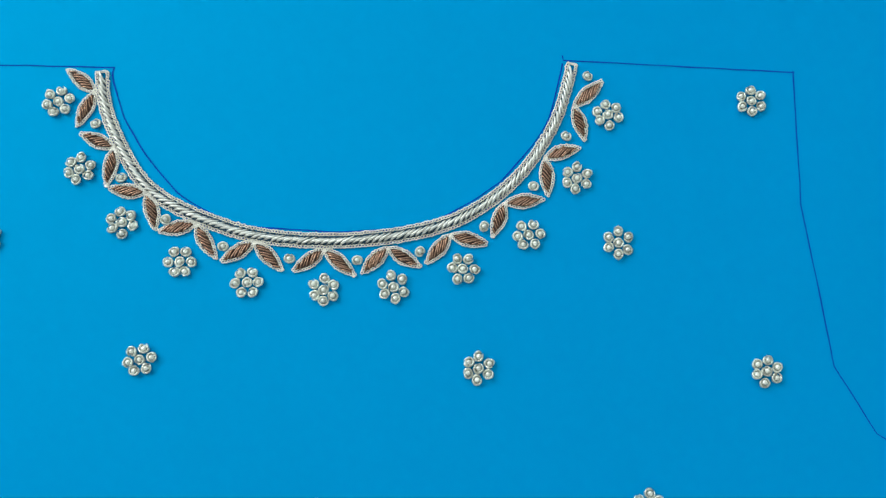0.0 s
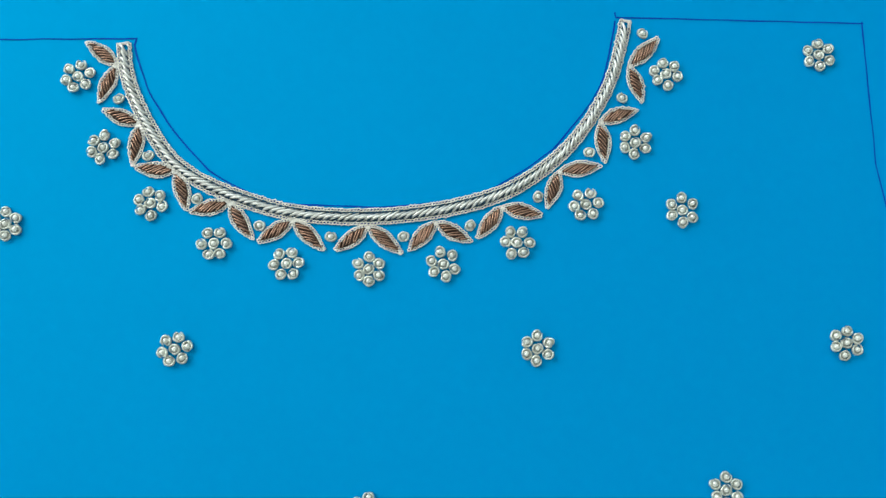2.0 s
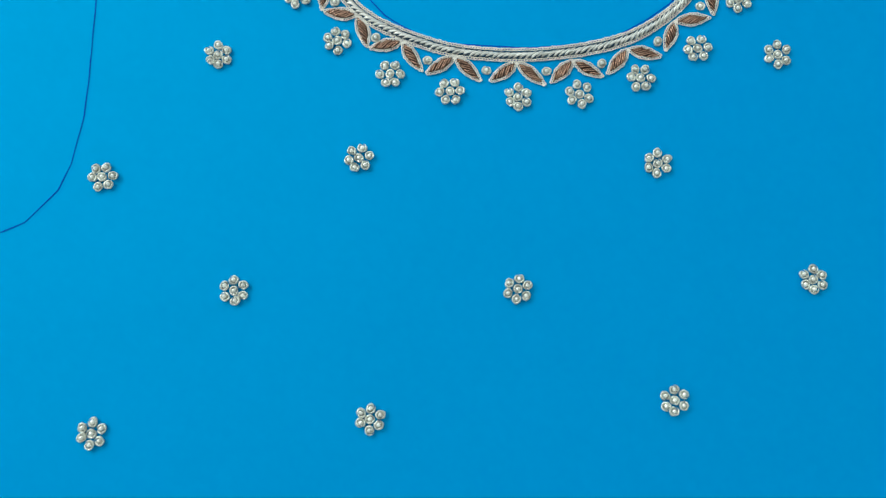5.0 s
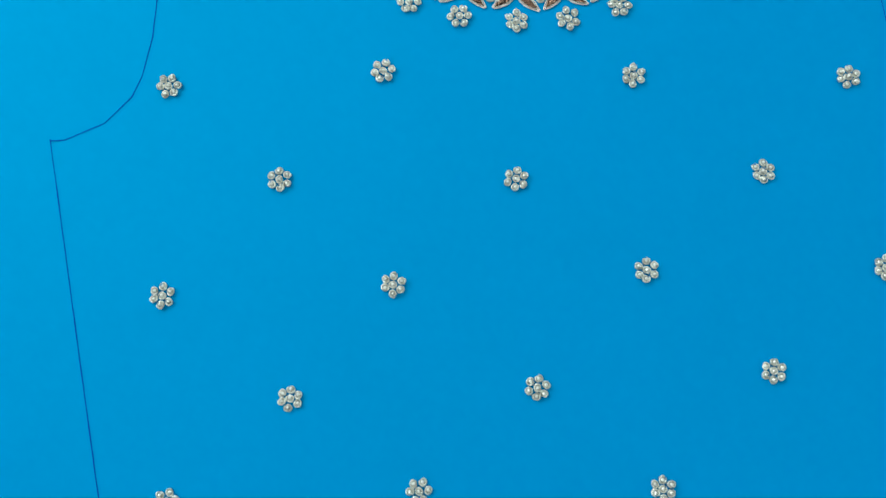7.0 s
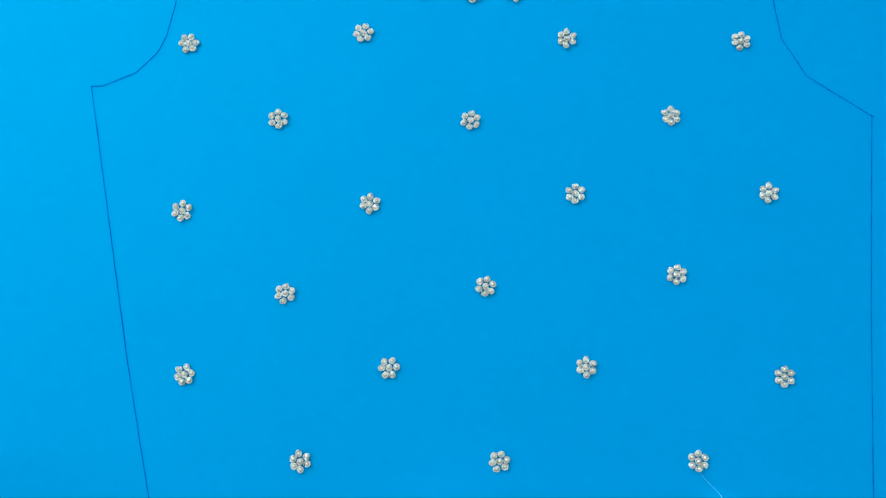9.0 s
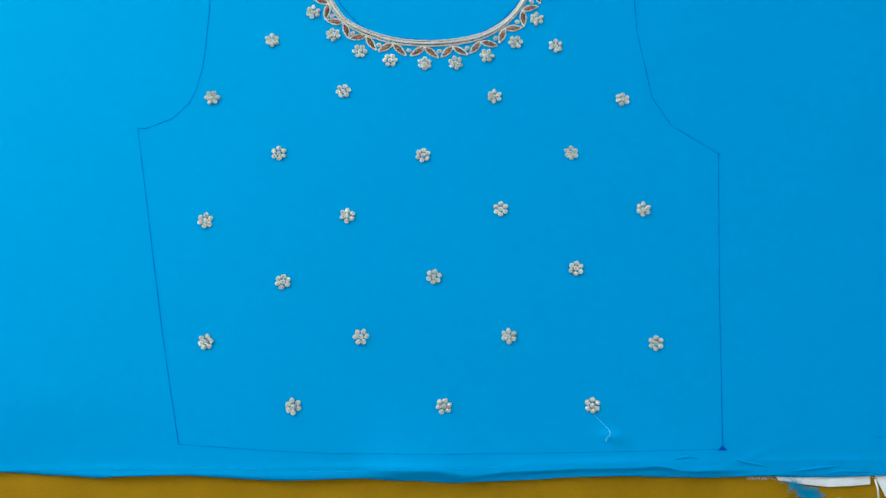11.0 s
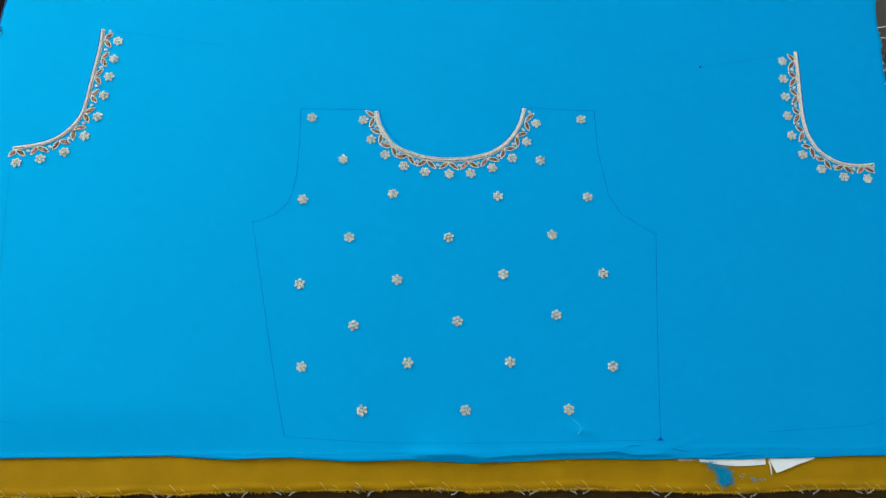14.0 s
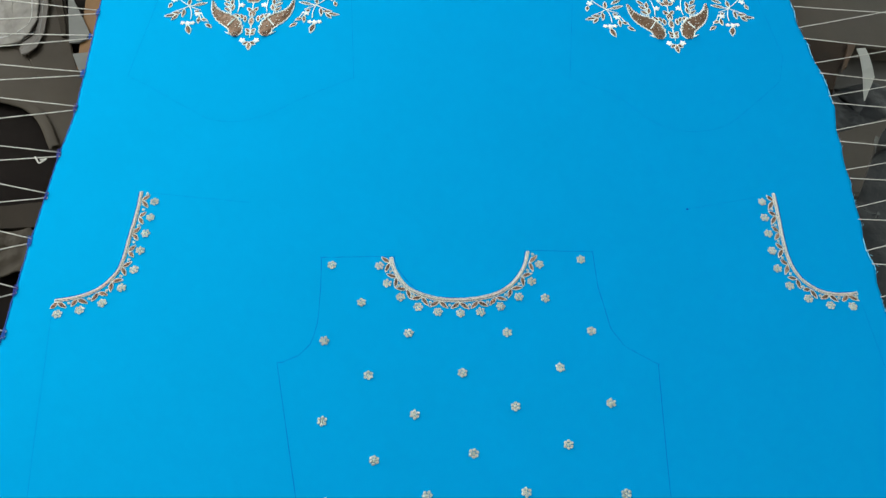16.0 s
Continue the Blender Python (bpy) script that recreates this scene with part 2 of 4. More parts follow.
# crests of the two folds along the hem
FOLD_LOW = [(-0.06, -0.3638), (-0.026, -0.3648), (0.009, -0.3653), (0.022, -0.3676), (0.035, -0.3694), (0.06, -0.3710)]
FOLD_HIGH = [(0.020, -0.3700), (0.030, -0.3688), (0.054, -0.3664), (0.074, -0.3658), (0.096, -0.3648), (0.141, -0.3646), (0.158, -0.3636), (0.181, -0.3672), (0.221, -0.3669)]


def cloth_z(x, y):
    """Height of the cloth: flat where it is taut, with ridges along its loose lower hem."""
    z = 0.0005 * noise.noise((x * 5, y * 5, 0.3))
    if y < -0.305:
        wob = 0.0025 * noise.noise((x * 9, 0.7, 2.0))
        z += 0.0006 * bell(y, -0.3615 + wob, 0.0022) * (0.6 + 0.6 * noise.noise((x * 12, 4.0, 1.0)))
        for lip, high, rise, drop, span in ((FOLD_LOW, 0.0052, 0.020, 0.0050, (-0.030, 0.032)), (FOLD_HIGH, 0.0032, 0.016, 0.0015, (0.034, 0.205))):
            d = y - along(lip, x) - 0.0004 * noise.noise((x * 60, 2.2, 1))
            here = max(0.0, min(1.0, (x - span[0]) / 0.03 + 0.5)) * max(0.0, min(1.0, (span[1] - x) / 0.03 + 0.5))
            z += here * high * min(1.0, (-0.305 - y) / 0.03) * (math.exp(-d / rise) if d > 0 else max(0.0, 1 + d / drop))
        z += 0.0006 * bell(y, -0.3672 + wob, 0.0030) * max(0.0, min(1.0, -x / 0.06))
        z += 0.0022 * bell(x, 0.128, 0.008) * bell(y, -0.3440 - 0.25 * (x - 0.128), 0.0045)
        z += 0.0004 * bell(x, 0.215, 0.03) * bell(y, -0.360 + 0.35 * (x - 0.215), 0.002)
        z -= slump(x, y)
        z -= max(0.0, -0.366 - y) * 0.15 + max(0.0, front(x) + 0.0008 - y) * 0.8
    return z


def up(x, y, dz=0.0):
    return Vector((x, y, cloth_z(x, y) + dz))


EDGE_LEFT = [(-0.60, -0.520), (-0.094, -0.5144), (-0.045, -0.5133), (0.030, -0.5106), (0.108, -0.5054), (0.169, -0.5018), (0.234, -0.4950), (0.309, -0.4954), (0.378, -0.4963), (0.451, -0.4972), (0.95, -0.502)]
EDGE_RIGHT = [(-0.60, 0.497), (-0.080, 0.5016), (-0.019, 0.5074), (0.005, 0.5058), (0.059, 0.5117), (0.125, 0.5169), (0.181, 0.5221), (0.230, 0.5310), (0.266, 0.5334), (0.302, 0.5290), (0.363, 0.5245), (0.392, 0.5223), (0.439, 0.5246), (0.95, 0.527)]
EDGE_FRONT = [(-0.53, -0.3632), (-0.39, -0.3632), (-0.33, -0.3634), (-0.264, -0.3633), (-0.200, -0.3669), (-0.154, -0.3659), (-0.076, -0.3703), (-0.028, -0.3695), (0.039, -0.3722), (0.106, -0.3707), (0.22, -0.3708), (0.30, -0.3720), (0.3528, -0.3707), (0.54, -0.3700)]


def along(table, v):
    return float(np.interp(v, [a for a, _ in table], [b for _, b in table]))


def edge_right(y):
    # small scallops where the lacing pulls
    return along(EDGE_RIGHT, y) - 0.0022 * abs(math.sin(math.pi * (y + 0.02) / 0.062)) + 0.001 * noise.noise((y * 60, 3, 0))


def front(x):
    return along(EDGE_FRONT, x) + 0.0006 * noise.noise((x * 45, 0.5, 0)) + 0.0011 * noise.noise((x * 17, 8.5, 0))


rows, BACK_Y = [], 0.90
NX = 300
for j in range(70 + 170):
    row = []
    for i in range(NX + 1):
        u = i / NX
        x0 = -0.51 + u * 1.03
        yf = front(x0)
        y = yf + (0.0007 * j if j < 70 else 0.0007 * 69 + (j - 69) / 170 * (BACK_Y - yf - 0.0007 * 69))
        xl, xr = along(EDGE_LEFT, y) + 0.0006 * noise.noise((y * 40, 1, 0)), edge_right(y)
        x = xl + u * (xr - xl)
        row.append((x, y, cloth_z(x, y)))
    rows.append(row)
cloth = part("blouse_cloth", Geo().grid(rows), SATIN)
tagged(cloth, "bright blue satin blouse fabric laced taut in an embroidery frame", "fabric")
mod = cloth.modifiers.new("thickness", "SOLIDIFY")
mod.thickness, mod.offset = 0.0004, -1.0


def ink(pts, width=0.00044, mat=INK, smooth=False, name="pattern_line"):
    """A drawn pen line, a thin film on the cloth."""
    line = spline(pts, 0.0025) if smooth else []
    if not smooth:
        for a, b in zip(pts, pts[1:]):
            a, b = Vector(a), Vector(b)
            n = max(2, int((b - a).length / 0.004))
            line += [a.lerp(b, k / n) for k in range(n)]
        line.append(Vector(pts[-1]))
    rows = []
    for i, (p, q) in enumerate(zip(shifted(line, 0.5), shifted(line, -0.5))):
        side = p - q
        c = line[i] + side * 0.00018 * noise.noise((line[i].x * 120, line[i].y * 120, 5))
        w = width * (0.85 + 0.45 * noise.noise((line[i].x * 90, line[i].y * 90, 9)))
        rows.append([up(*(c + side * w / 2), 0.00012), up(*(c - side * w / 2), 0.00012)])
    part(name, Geo().grid(rows), mat, cloth, "navy line for pen marks and stitch shade")


ink([(-0.0743, 0.0086), (-0.0749, 0.0079), (-0.0745, 0.0048), (-0.0728, -0.001), (-0.0708, -0.0068), (-0.0697, -0.0097), (-0.0664, -0.0151), (-0.0628, -0.0212), (-0.0573, -0.028), (-0.0517, -0.0343), (-0.0499, -0.0362), (-0.0445, -0.0397), (-0.0372, -0.0437), (-0.0345, -0.0448), (-0.0264, -0.0472), (-0.021, -0.0479), (-0.0084, -0.0487), (0.0024, -0.0493), (0.0132, -0.049), (0.024, -0.048), (0.0313, -0.0468), (0.0358, -0.0462), (0.0404, -0.0443), (0.046, -0.0411), (0.0516, -0.038), (0.0587, -0.0329), (0.061, -0.0311), (0.0683, -0.0229), (0.0739, -0.0158), (0.0777, -0.0092), (0.0802, -0.0013), (0.0828, 0.0096), (0.0832, 0.0132)], 0.0005, smooth=True)
ink([(-0.1625, 0.0094), (-0.1050, 0.0090), (-0.0740, 0.0086)])
ink([(0.0832, 0.0146), (0.0835, 0.0128), (0.166, 0.0092)])
ink([(0.1655, 0.0098), (0.1653, -0.0388), (0.1700, -0.0712), (0.1732, -0.0942), (0.1860, -0.1164), (0.2215, -0.1396)])
ink([(0.2203, -0.138), (0.2103, -0.2467), (0.2021, -0.354)])
ink([(-0.1619, 0.0097), (-0.1612, -0.0300), (-0.1622, -0.0588), (-0.1632, -0.0761), (-0.1671, -0.0949), (-0.1712, -0.1046), (-0.1828, -0.1168), (-0.1998, -0.1244), (-0.2064, -0.1247)])
ink([(-0.2062, -0.1240), (-0.1917, -0.1996), (-0.1767, -0.2771), (-0.1616, -0.3463)])
ink([(-0.1616, -0.3463), (-0.1049, -0.3507), (-0.0672, -0.3530), (0.0088, -0.3543), (0.1053, -0.3541), (0.2050, -0.3527)], mat=INK_FAINT)
part("ink_blot", Geo().slab([(0.1985, -0.3535), (0.2050, -0.3533), (0.2030, -0.3515), (0.2018, -0.3500), (0.2004, -0.3518)], cloth_z(0.2018, -0.3520) - 0.001, cloth_z(0.2018, -0.3520) + 0.0005), INK, cloth, "small navy ink blot")
for pts in ([(-0.3745, 0.1070), (-0.2535, 0.0903)], [(-0.4655, -0.0580), (-0.4539, -0.2001), (-0.4419, -0.3281), (-0.4150, -0.3310)],
            [(0.2938, 0.0681), (0.3895, 0.0842)], [(0.4755, -0.0700), (0.4778, -0.1532), (0.4800, -0.2600)],
            [(0.3094, -0.3460), (0.4087, -0.3407), (0.4300, -0.3340)]):
    ink(pts, 0.00034, INK_FAINT)
part("ink_dot", Geo().ellipsoid(up(0.2938, 0.0681, 0.0001), (1, 0, 0), 0.0016, 0.0012, 0.0003, 8), INK, cloth, "small navy ink dot")
for pts in ([(-0.4050, 0.5300), (-0.4158, 0.4505), (-0.4365, 0.3025)], [(-0.1341, 0.5300), (-0.1341, 0.4471), (-0.1282, 0.2943)],
            [(0.2050, 0.5300), (0.1937, 0.4431), (0.1718, 0.2893)], [(0.4690, 0.5000), (0.4757, 0.4158), (0.4821, 0.3249), (0.4658, 0.2771)]):
    ink(pts, 0.00034, INK_FAINT)
ink([(-0.4365, 0.3025), (-0.4065, 0.2847), (-0.3664, 0.2560), (-0.3381, 0.2378), (-0.3143, 0.2238), (-0.2769, 0.2203), (-0.2370, 0.2340), (-0.1932, 0.2608), (-0.1282, 0.2943)], 0.00034, INK_FAINT, True)
ink([(0.1718, 0.2893), (0.2311, 0.2554), (0.2708, 0.2128), (0.3022, 0.1948), (0.3360, 0.1913), (0.3770, 0.2030), (0.4251, 0.2418), (0.4658, 0.2771)], 0.00034, INK_FAINT, True)

# fine creases near the lowest flower
for pts in ([(0.1005, -0.3086), (0.1137, -0.3075), (0.1262, -0.3081)], [(0.1267, -0.3098), (0.1470, -0.3127)]):
    part("crease", Geo().tube([up(p[0], p[1], -0.0001) for p in spline(pts, 0.002)], lambda t: 0.0004 * math.sin(math.pi * (0.05 + 0.9 * t)), 8, 0.6), SATIN, cloth)
# short sharp creases above the hem
for pts in [[(0.1422, -0.3636), (0.1583, -0.3633), (0.1714, -0.3661), (0.1873, -0.3673)], [(0.2098, -0.3596), (0.2203, -0.3621), (0.2336, -0.3643)], [(0.2467, -0.3679), (0.2661, -0.3658), (0.2855, -0.364)], [(0.1667, -0.3593), (0.1763, -0.3574), (0.1855, -0.359)], [(0.271, -0.3695), (0.2877, -0.3676), (0.3067, -0.3689)]]:
    part("crease", Geo().tube([up(p[0], p[1], 0.0001) for p in spline(pts, 0.002)], lambda t: 0.0010 * math.sin(math.pi * (0.06 + 0.88 * t)), 8, 0.8), SATIN, cloth)
# running stitch along the loose hem
rng = random.Random(4)
x = -0.50
while x < 0.05:
    n = rng.uniform(0.004, 0.016)
    yy = -0.3600 - 0.0035 * max(0.0, min(1.0, (x + 0.28) / 0.2)) + 0.0008 * math.sin(x * 30)
    part("hem_stitch", Geo().tube([up(x + n * k / 4, yy + 0.0004 * math.sin(k + x * 50), 0.0001) for k in range(5)], 0.00010, 5), HEM_THREAD, cloth, "pale running stitch")
    x += n + rng.uniform(0.002, 0.030)
# stitched left selvedge
geo = Geo()
ys = [-0.36 + 0.004 * k for k in range(310)]
geo.tube([(along(EDGE_LEFT, y) + 0.0006 * noise.noise((y * 40, 1, 0)) - 0.0006, y, 0.0002 + 0.0003 * math.sin(y * 400)) for y in ys], lambda t: 0.00055, 6)
part("selvedge", geo, BLUE_STITCH, cloth, "dark blue overstitched selvedge")
# frayed white threads at the right edge
geo = Geo()
for k in range(90):
    y = rng.uniform(-0.1, 0.5)
    if noise.noise((y * 25, 8, 0)) < -0.05:
        continue
    xe, a, l = edge_right(y), rng.uniform(-1.2, 1.2), rng.uniform(0.0015, 0.006)
    geo.tube([(xe - 0.001, y, 0.0002), (xe + l * 0.5 * math.cos(a), y + l * 0.5 * math.sin(a), 0.0006), (xe + l * math.cos(a * 1.3), y + l * math.sin(a * 1.3), -0.0004)], 0.00018, 4)
for y0, y1 in ((0.40, 0.432), (0.235, 0.262), (0.268, 0.30), (-0.025, 0.02), (0.32, 0.35)):
    geo.grid([[(edge_right(y) - 0.0004 - 0.0009 * abs(math.sin(y * 300)), y, 0.0004), (edge_right(y) + 0.0002, y, 0.0003)] for y in np.linspace(y0, y1, 14)])
part("frayed_edge", geo, PALE_THREAD, cloth, "pale frayed cut edge", kind="stuff")


# ---- pearl flowers ----
def sphere_mesh():
    g = Geo().ellipsoid((0, 0, 0.00098), (1, 0, 0), 0.00094, 0.00094, 0.00094, 14, 10)
    return g.mesh("pearl", PEARL)


def ring_mesh(seed):
    """A cut of coiled silver wire bent round a pearl; one end runs out into a small point."""
    r = random.Random(seed)
    start, turn, flare = r.uniform(0, 6.28), r.uniform(5.85, 6.35), r.uniform(0.00005, 0.00035)
    pts = []
    for k in range(21):
        t = k / 20
        a = start + turn * t
        rad = 0.00146 + 0.00009 * math.sin(2 * a + seed) + 0.00005 * math.sin(5 * a + 2 * seed) + flare * max(0.0, (t - 0.82) / 0.18) ** 1.5 - 0.00012 * max(0.0, (0.1 - t) / 0.1)
        pts.append((rad * math.cos(a), rad * math.sin(a), 0.00066 + 0.0004 * abs(t - 0.5) + 0.00010 * math.sin(3 * a)))
    g = Geo().tube(pts, lambda t: (0.00039 + 0.00005 * math.sin(19 * t + seed)) * min(1.0, 0.12 + 5.0 * (1 - t), 0.35 + 6.0 * t), 8, 1.45)
    g.ellipsoid((0, 0, 0.0002), (1, 0, 0), 0.0014, 0.0014, 0.0002, 10, 4)
    return g.mesh("wire_ring", RING)


PEARL_MESH = sphere_mesh()
RINGS = [ring_mesh(s) for s in range(9)]


def bead(parent, at, r):
    p = part("pearl", PEARL_MESH, PEARL, parent)
    p.location = (*at, r.uniform(-0.0001, 0.0002))
    q = part("wire_ring", RINGS[r.randrange(9)], SILVER, p)
    q.rotation_euler = (r.uniform(-0.12, 0.12), r.uniform(-0.12, 0.12), r.uniform(0, 6.28))
    return p


def make_flower(seed):
    r = random.Random(seed)
    e = new("pearl_flower")
    bead(e, (0, 0), r)
    for k in range(6):
        a = math.pi / 2 - k * math.pi / 3 + r.uniform(-0.09, 0.09)
        d = 0.00385 + r.uniform(-0.0002, 0.0002)
        bead(e, (d * math.cos(a), d * math.sin(a)), r)
    return tagged(e, "six-petal flower of white pearls ringed in silver wire", "bead flower")


FLOWERS = [make_flower(s) for s in range(8)]
used = [False] * 8
count = 0


def put_flower(x, y, turn, group, label=""):
    global count
    k = (count * 5 + 3) % 8
    count += 1
    m = Matrix.Translation(up(x, y)) @ pose(0, 0, 0, 0, 0, -turn)
    if used[k]:
        f = copy_thing(FLOWERS[k], m)
    else:
        f, used[k] = FLOWERS[k], True
        f.matrix_basis = m
    tagged(f, label, group=group)


NECK_TURNS = [15, 9, -8, 30, 23, 0, -11, 30, 25, 5, -10]
for (x, y), a in zip([(-0.0925, -0.0042), (-0.0835, -0.0281), (-0.0681, -0.0465), (-0.0478, -0.0601), (-0.025, -0.067), (0.0008, -0.0692), (0.0243, -0.0682), (0.0478, -0.0619), (0.0704, -0.0501), (0.0874, -0.0301), (0.0987, -0.0071)], NECK_TURNS):
    put_flower(x, y, a, "flowers under the neckline", "white pearl flower ringed in silver wire below the neckline")
FIELD = [(-0.149, -0.0019), (0.1497, -0.0018), (-0.1135, -0.0522), (0.1011, -0.0526), (-0.1549, -0.0998), (-0.0594, -0.0928), (0.0531, -0.0953), (0.15, -0.0959), (-0.1046, -0.1426), (-0.0006, -0.1426), (0.1088, -0.1395), (-0.1538, -0.1934), (-0.0547, -0.1891), (0.0554, -0.1832), (0.16, -0.1826), (-0.0981, -0.2371), (0.0068, -0.2334), (0.108, -0.227), (-0.1483, -0.2789), (-0.0437, -0.2756), (0.0584, -0.2754), (0.1617, -0.2804), (-0.0879, -0.3223), (0.0128, -0.3226), (0.1144, -0.3229)]
FIELD_TURNS = [8, -6, -3, 2, 22, 19, 4, 10, -2, 5, 0, 6, 5, 0, 8, 8, 12, 2, 14, 26, 0, 3, -8, 18, 2]
for (x, y), a in zip(FIELD, FIELD_TURNS):
    put_flower(x, y, a, "scattered flowers on the bodice", "white pearl flower ringed in silver wire on the bodice")
rng = random.Random(11)
for spots in ([(-0.3708, 0.094), (-0.3726, 0.0709), (-0.375, 0.0478), (-0.3778, 0.0237), (-0.381, -0.0022), (-0.3918, -0.026), (-0.4109, -0.0451), (-0.4345, -0.0535), (-0.459, -0.058)], [(0.391, 0.0764), (0.3886, 0.0526), (0.3873, 0.0291), (0.3861, 0.0046), (0.3866, -0.0204), (0.3953, -0.0439), (0.4135, -0.0617), (0.4373, -0.0711), (0.4633, -0.073)]):
    for x, y in spots:
        put_flower(x, y, rng.uniform(-30, 30), "flowers under the back necklines", "white pearl flower ringed in silver wire on a back piece")

first = new("pearl_bead")
bead(first, (0, 0), random.Random(3))
tagged(first, "single white pearl ringed in silver wire", "bead")
placed = 0
for group, spots in (("pearls between the neckline leaves", [(-0.0792, -0.012), (-0.0693, -0.0311), (-0.0534, -0.0454), (-0.0335, -0.0546), (-0.0111, -0.0587), (0.012, -0.0591), (0.0332, -0.056), (0.0551, -0.0472), (0.0723, -0.033), (0.0838, -0.0151), (0.0918, 0.0068)]), ("pearls between the back leaves", [(-0.381, 0.1061), (-0.3827, 0.0824), (-0.385, 0.0595), (-0.3872, 0.0359), (-0.3891, 0.0115), (-0.395, -0.0105), (-0.4081, -0.0293), (-0.4264, -0.0393), (-0.4485, -0.0445)]), ("pearls between the back leaves", [(0.4009, 0.0647), (0.3993, 0.0411), (0.3973, 0.0178), (0.3963, -0.0057), (0.4003, -0.0279), (0.411, -0.0458), (0.4283, -0.0582), (0.45, -0.0617), (0.4713, -0.0611)])):
    for x, y in spots:
        m = Matrix.Translation(up(x, y)) @ pose(0, 0, 0, 0, 0, rng.uniform(0, 360))
        if placed:
            tagged(copy_thing(first, m), group=group)
        else:
            first.matrix_basis = m
            tagged(first, group=group)
        placed += 1


# ---- leaves ----
def chain(geo, line, link=0.00085, gap=0.00028, r=0.00027, z=0.0004):
    """A row of chain stitch: open loops along a line, each drawn through the one before."""
    half, thread = gap + 0.80 * r, 0.80 * r
    for i in range(len(line) - 1):
        d = line[i + 1] - line[i]
        run = d.length
        d.normalize()
        s = Vector((-d.y, d.x))
        j, q = noise.noise((line[i].x * 900, line[i].y * 900, 1)), noise.noise((line[i].x * 700, line[i].y * 700, 6))
        d, s = (d + s * (0.45 * j)).normalized(), (s - d * (0.45 * j)).normalized()
        half_here = half * (1 + 0.35 * q)
        pts = []
        for u, v, h in ((-0.12, 0, -0.5), (0.22, 0.75, 0.1), (0.68, 1.0, 0.5), (1.06, 0.45, 0.9), (1.06, -0.45, 0.9), (0.68, -1.0, 0.5), (0.22, -0.75, 0.1), (-0.12, 0, -0.5)):
            p = line[i] + d * (u * run) + s * (v * half_here * 0.8 + 0.15 * half * q)
            pts.append(up(p.x, p.y, z + h * thread))
        geo.tube(pts, thread, 5)


def loop_shade(line, width=0.0008):
    """A navy ribbon under a row of stitches, painting shade into their loops."""
    return Geo().grid([[up(p.x, p.y, 0.0001), up(q.x, q.y, 0.0001)] for p, q in zip(shifted(line, width / 2), shifted(line, -width / 2))])


def leaf(base, tip, group, rnd, half=0.0021, label="", bulge=0.0, edge=1.0):
    base, tip = Vector(base), Vector(tip)
    d = tip - base
    L = d.length
    d.normalize()
    s = Vector((-d.y, d.x))
    e = new("embroidered_leaf")
    tagged(e, label or "embroidered leaf of copper wire edged in silver chain stitch", "leaf", group)
    bend = rnd.uniform(-0.06, 0.06) * L + bulge

    def width(t):
        return 1.06 * half * math.sin(math.pi * min(1, max(0, t)) ** 0.86) ** 1.08

    def at(t, w):
        return base + d * (L * t) + s * (w + bend * math.sin(math.pi * t) * 0.5)

    geo = Geo()
    for side in (1, -1):
        pts = [at(t, side * width(t)) for t in np.linspace(0, 1, 15)]
        stitches = spline([(p.x, p.y) for p in pts], 0.00098 * (edge if edge > 1.2 else 1.0))
        chain(geo, stitches, 0.00098, 0.00029 * edge, 0.00029 * edge)
        if edge < 1.2:
            part("pattern_line", loop_shade(stitches), INK, e, "navy line for pen marks and stitch shade")
    part("outline", geo, SILVER_THREAD if edge < 1.2 else CREAM, e, "silver chain-stitch outline")
    geo = Geo()
    slant = math.radians(rnd.uniform(24, 36))
    n = 7
    inner = 0.86 if edge < 1.2 else 0.72
    for k in range(n):
        c = 0.1 + 0.8 * (k + 0.5 + rnd.uniform(-0.14, 0.14)) / n
        lean, thick = slant + rnd.uniform(-0.07, 0.07), rnd.uniform(0.00029, 0.00034)
        run = []
        for t in np.linspace(-0.5, 0.5, 23):
            tt, w = c + t * 0.62, math.tan(lean) * t * 0.62 * L
            if abs(w) < width(tt) * inner and 0.04 < tt < 0.96:
                run.append((tt, w))
        if len(run) < 3:
            continue
        run = run[::2] if len(run) > 8 else run
        q = len(run) - 1
        geo.tube([up(*at(t, w), 0.00045 + 0.00075 * math.sin(math.pi * (0.12 + 0.76 * i / q))) for i, (t, w) in enumerate(run)],
                 lambda t: thick * min(1.0, 0.6 + 3 * min(t, 1 - t)), 6)
    # Underlay coloured dark for the shade in the gaps between coils.
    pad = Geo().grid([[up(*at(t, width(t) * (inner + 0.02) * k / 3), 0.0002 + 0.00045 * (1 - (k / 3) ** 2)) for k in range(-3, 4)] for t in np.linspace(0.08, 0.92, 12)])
    part("padding", pad, COIL_GAP_SHADE, e, "dark copper padding")
    part("wire_filling", geo, COPPER, e, "slanting coils of copper wire")
    return e


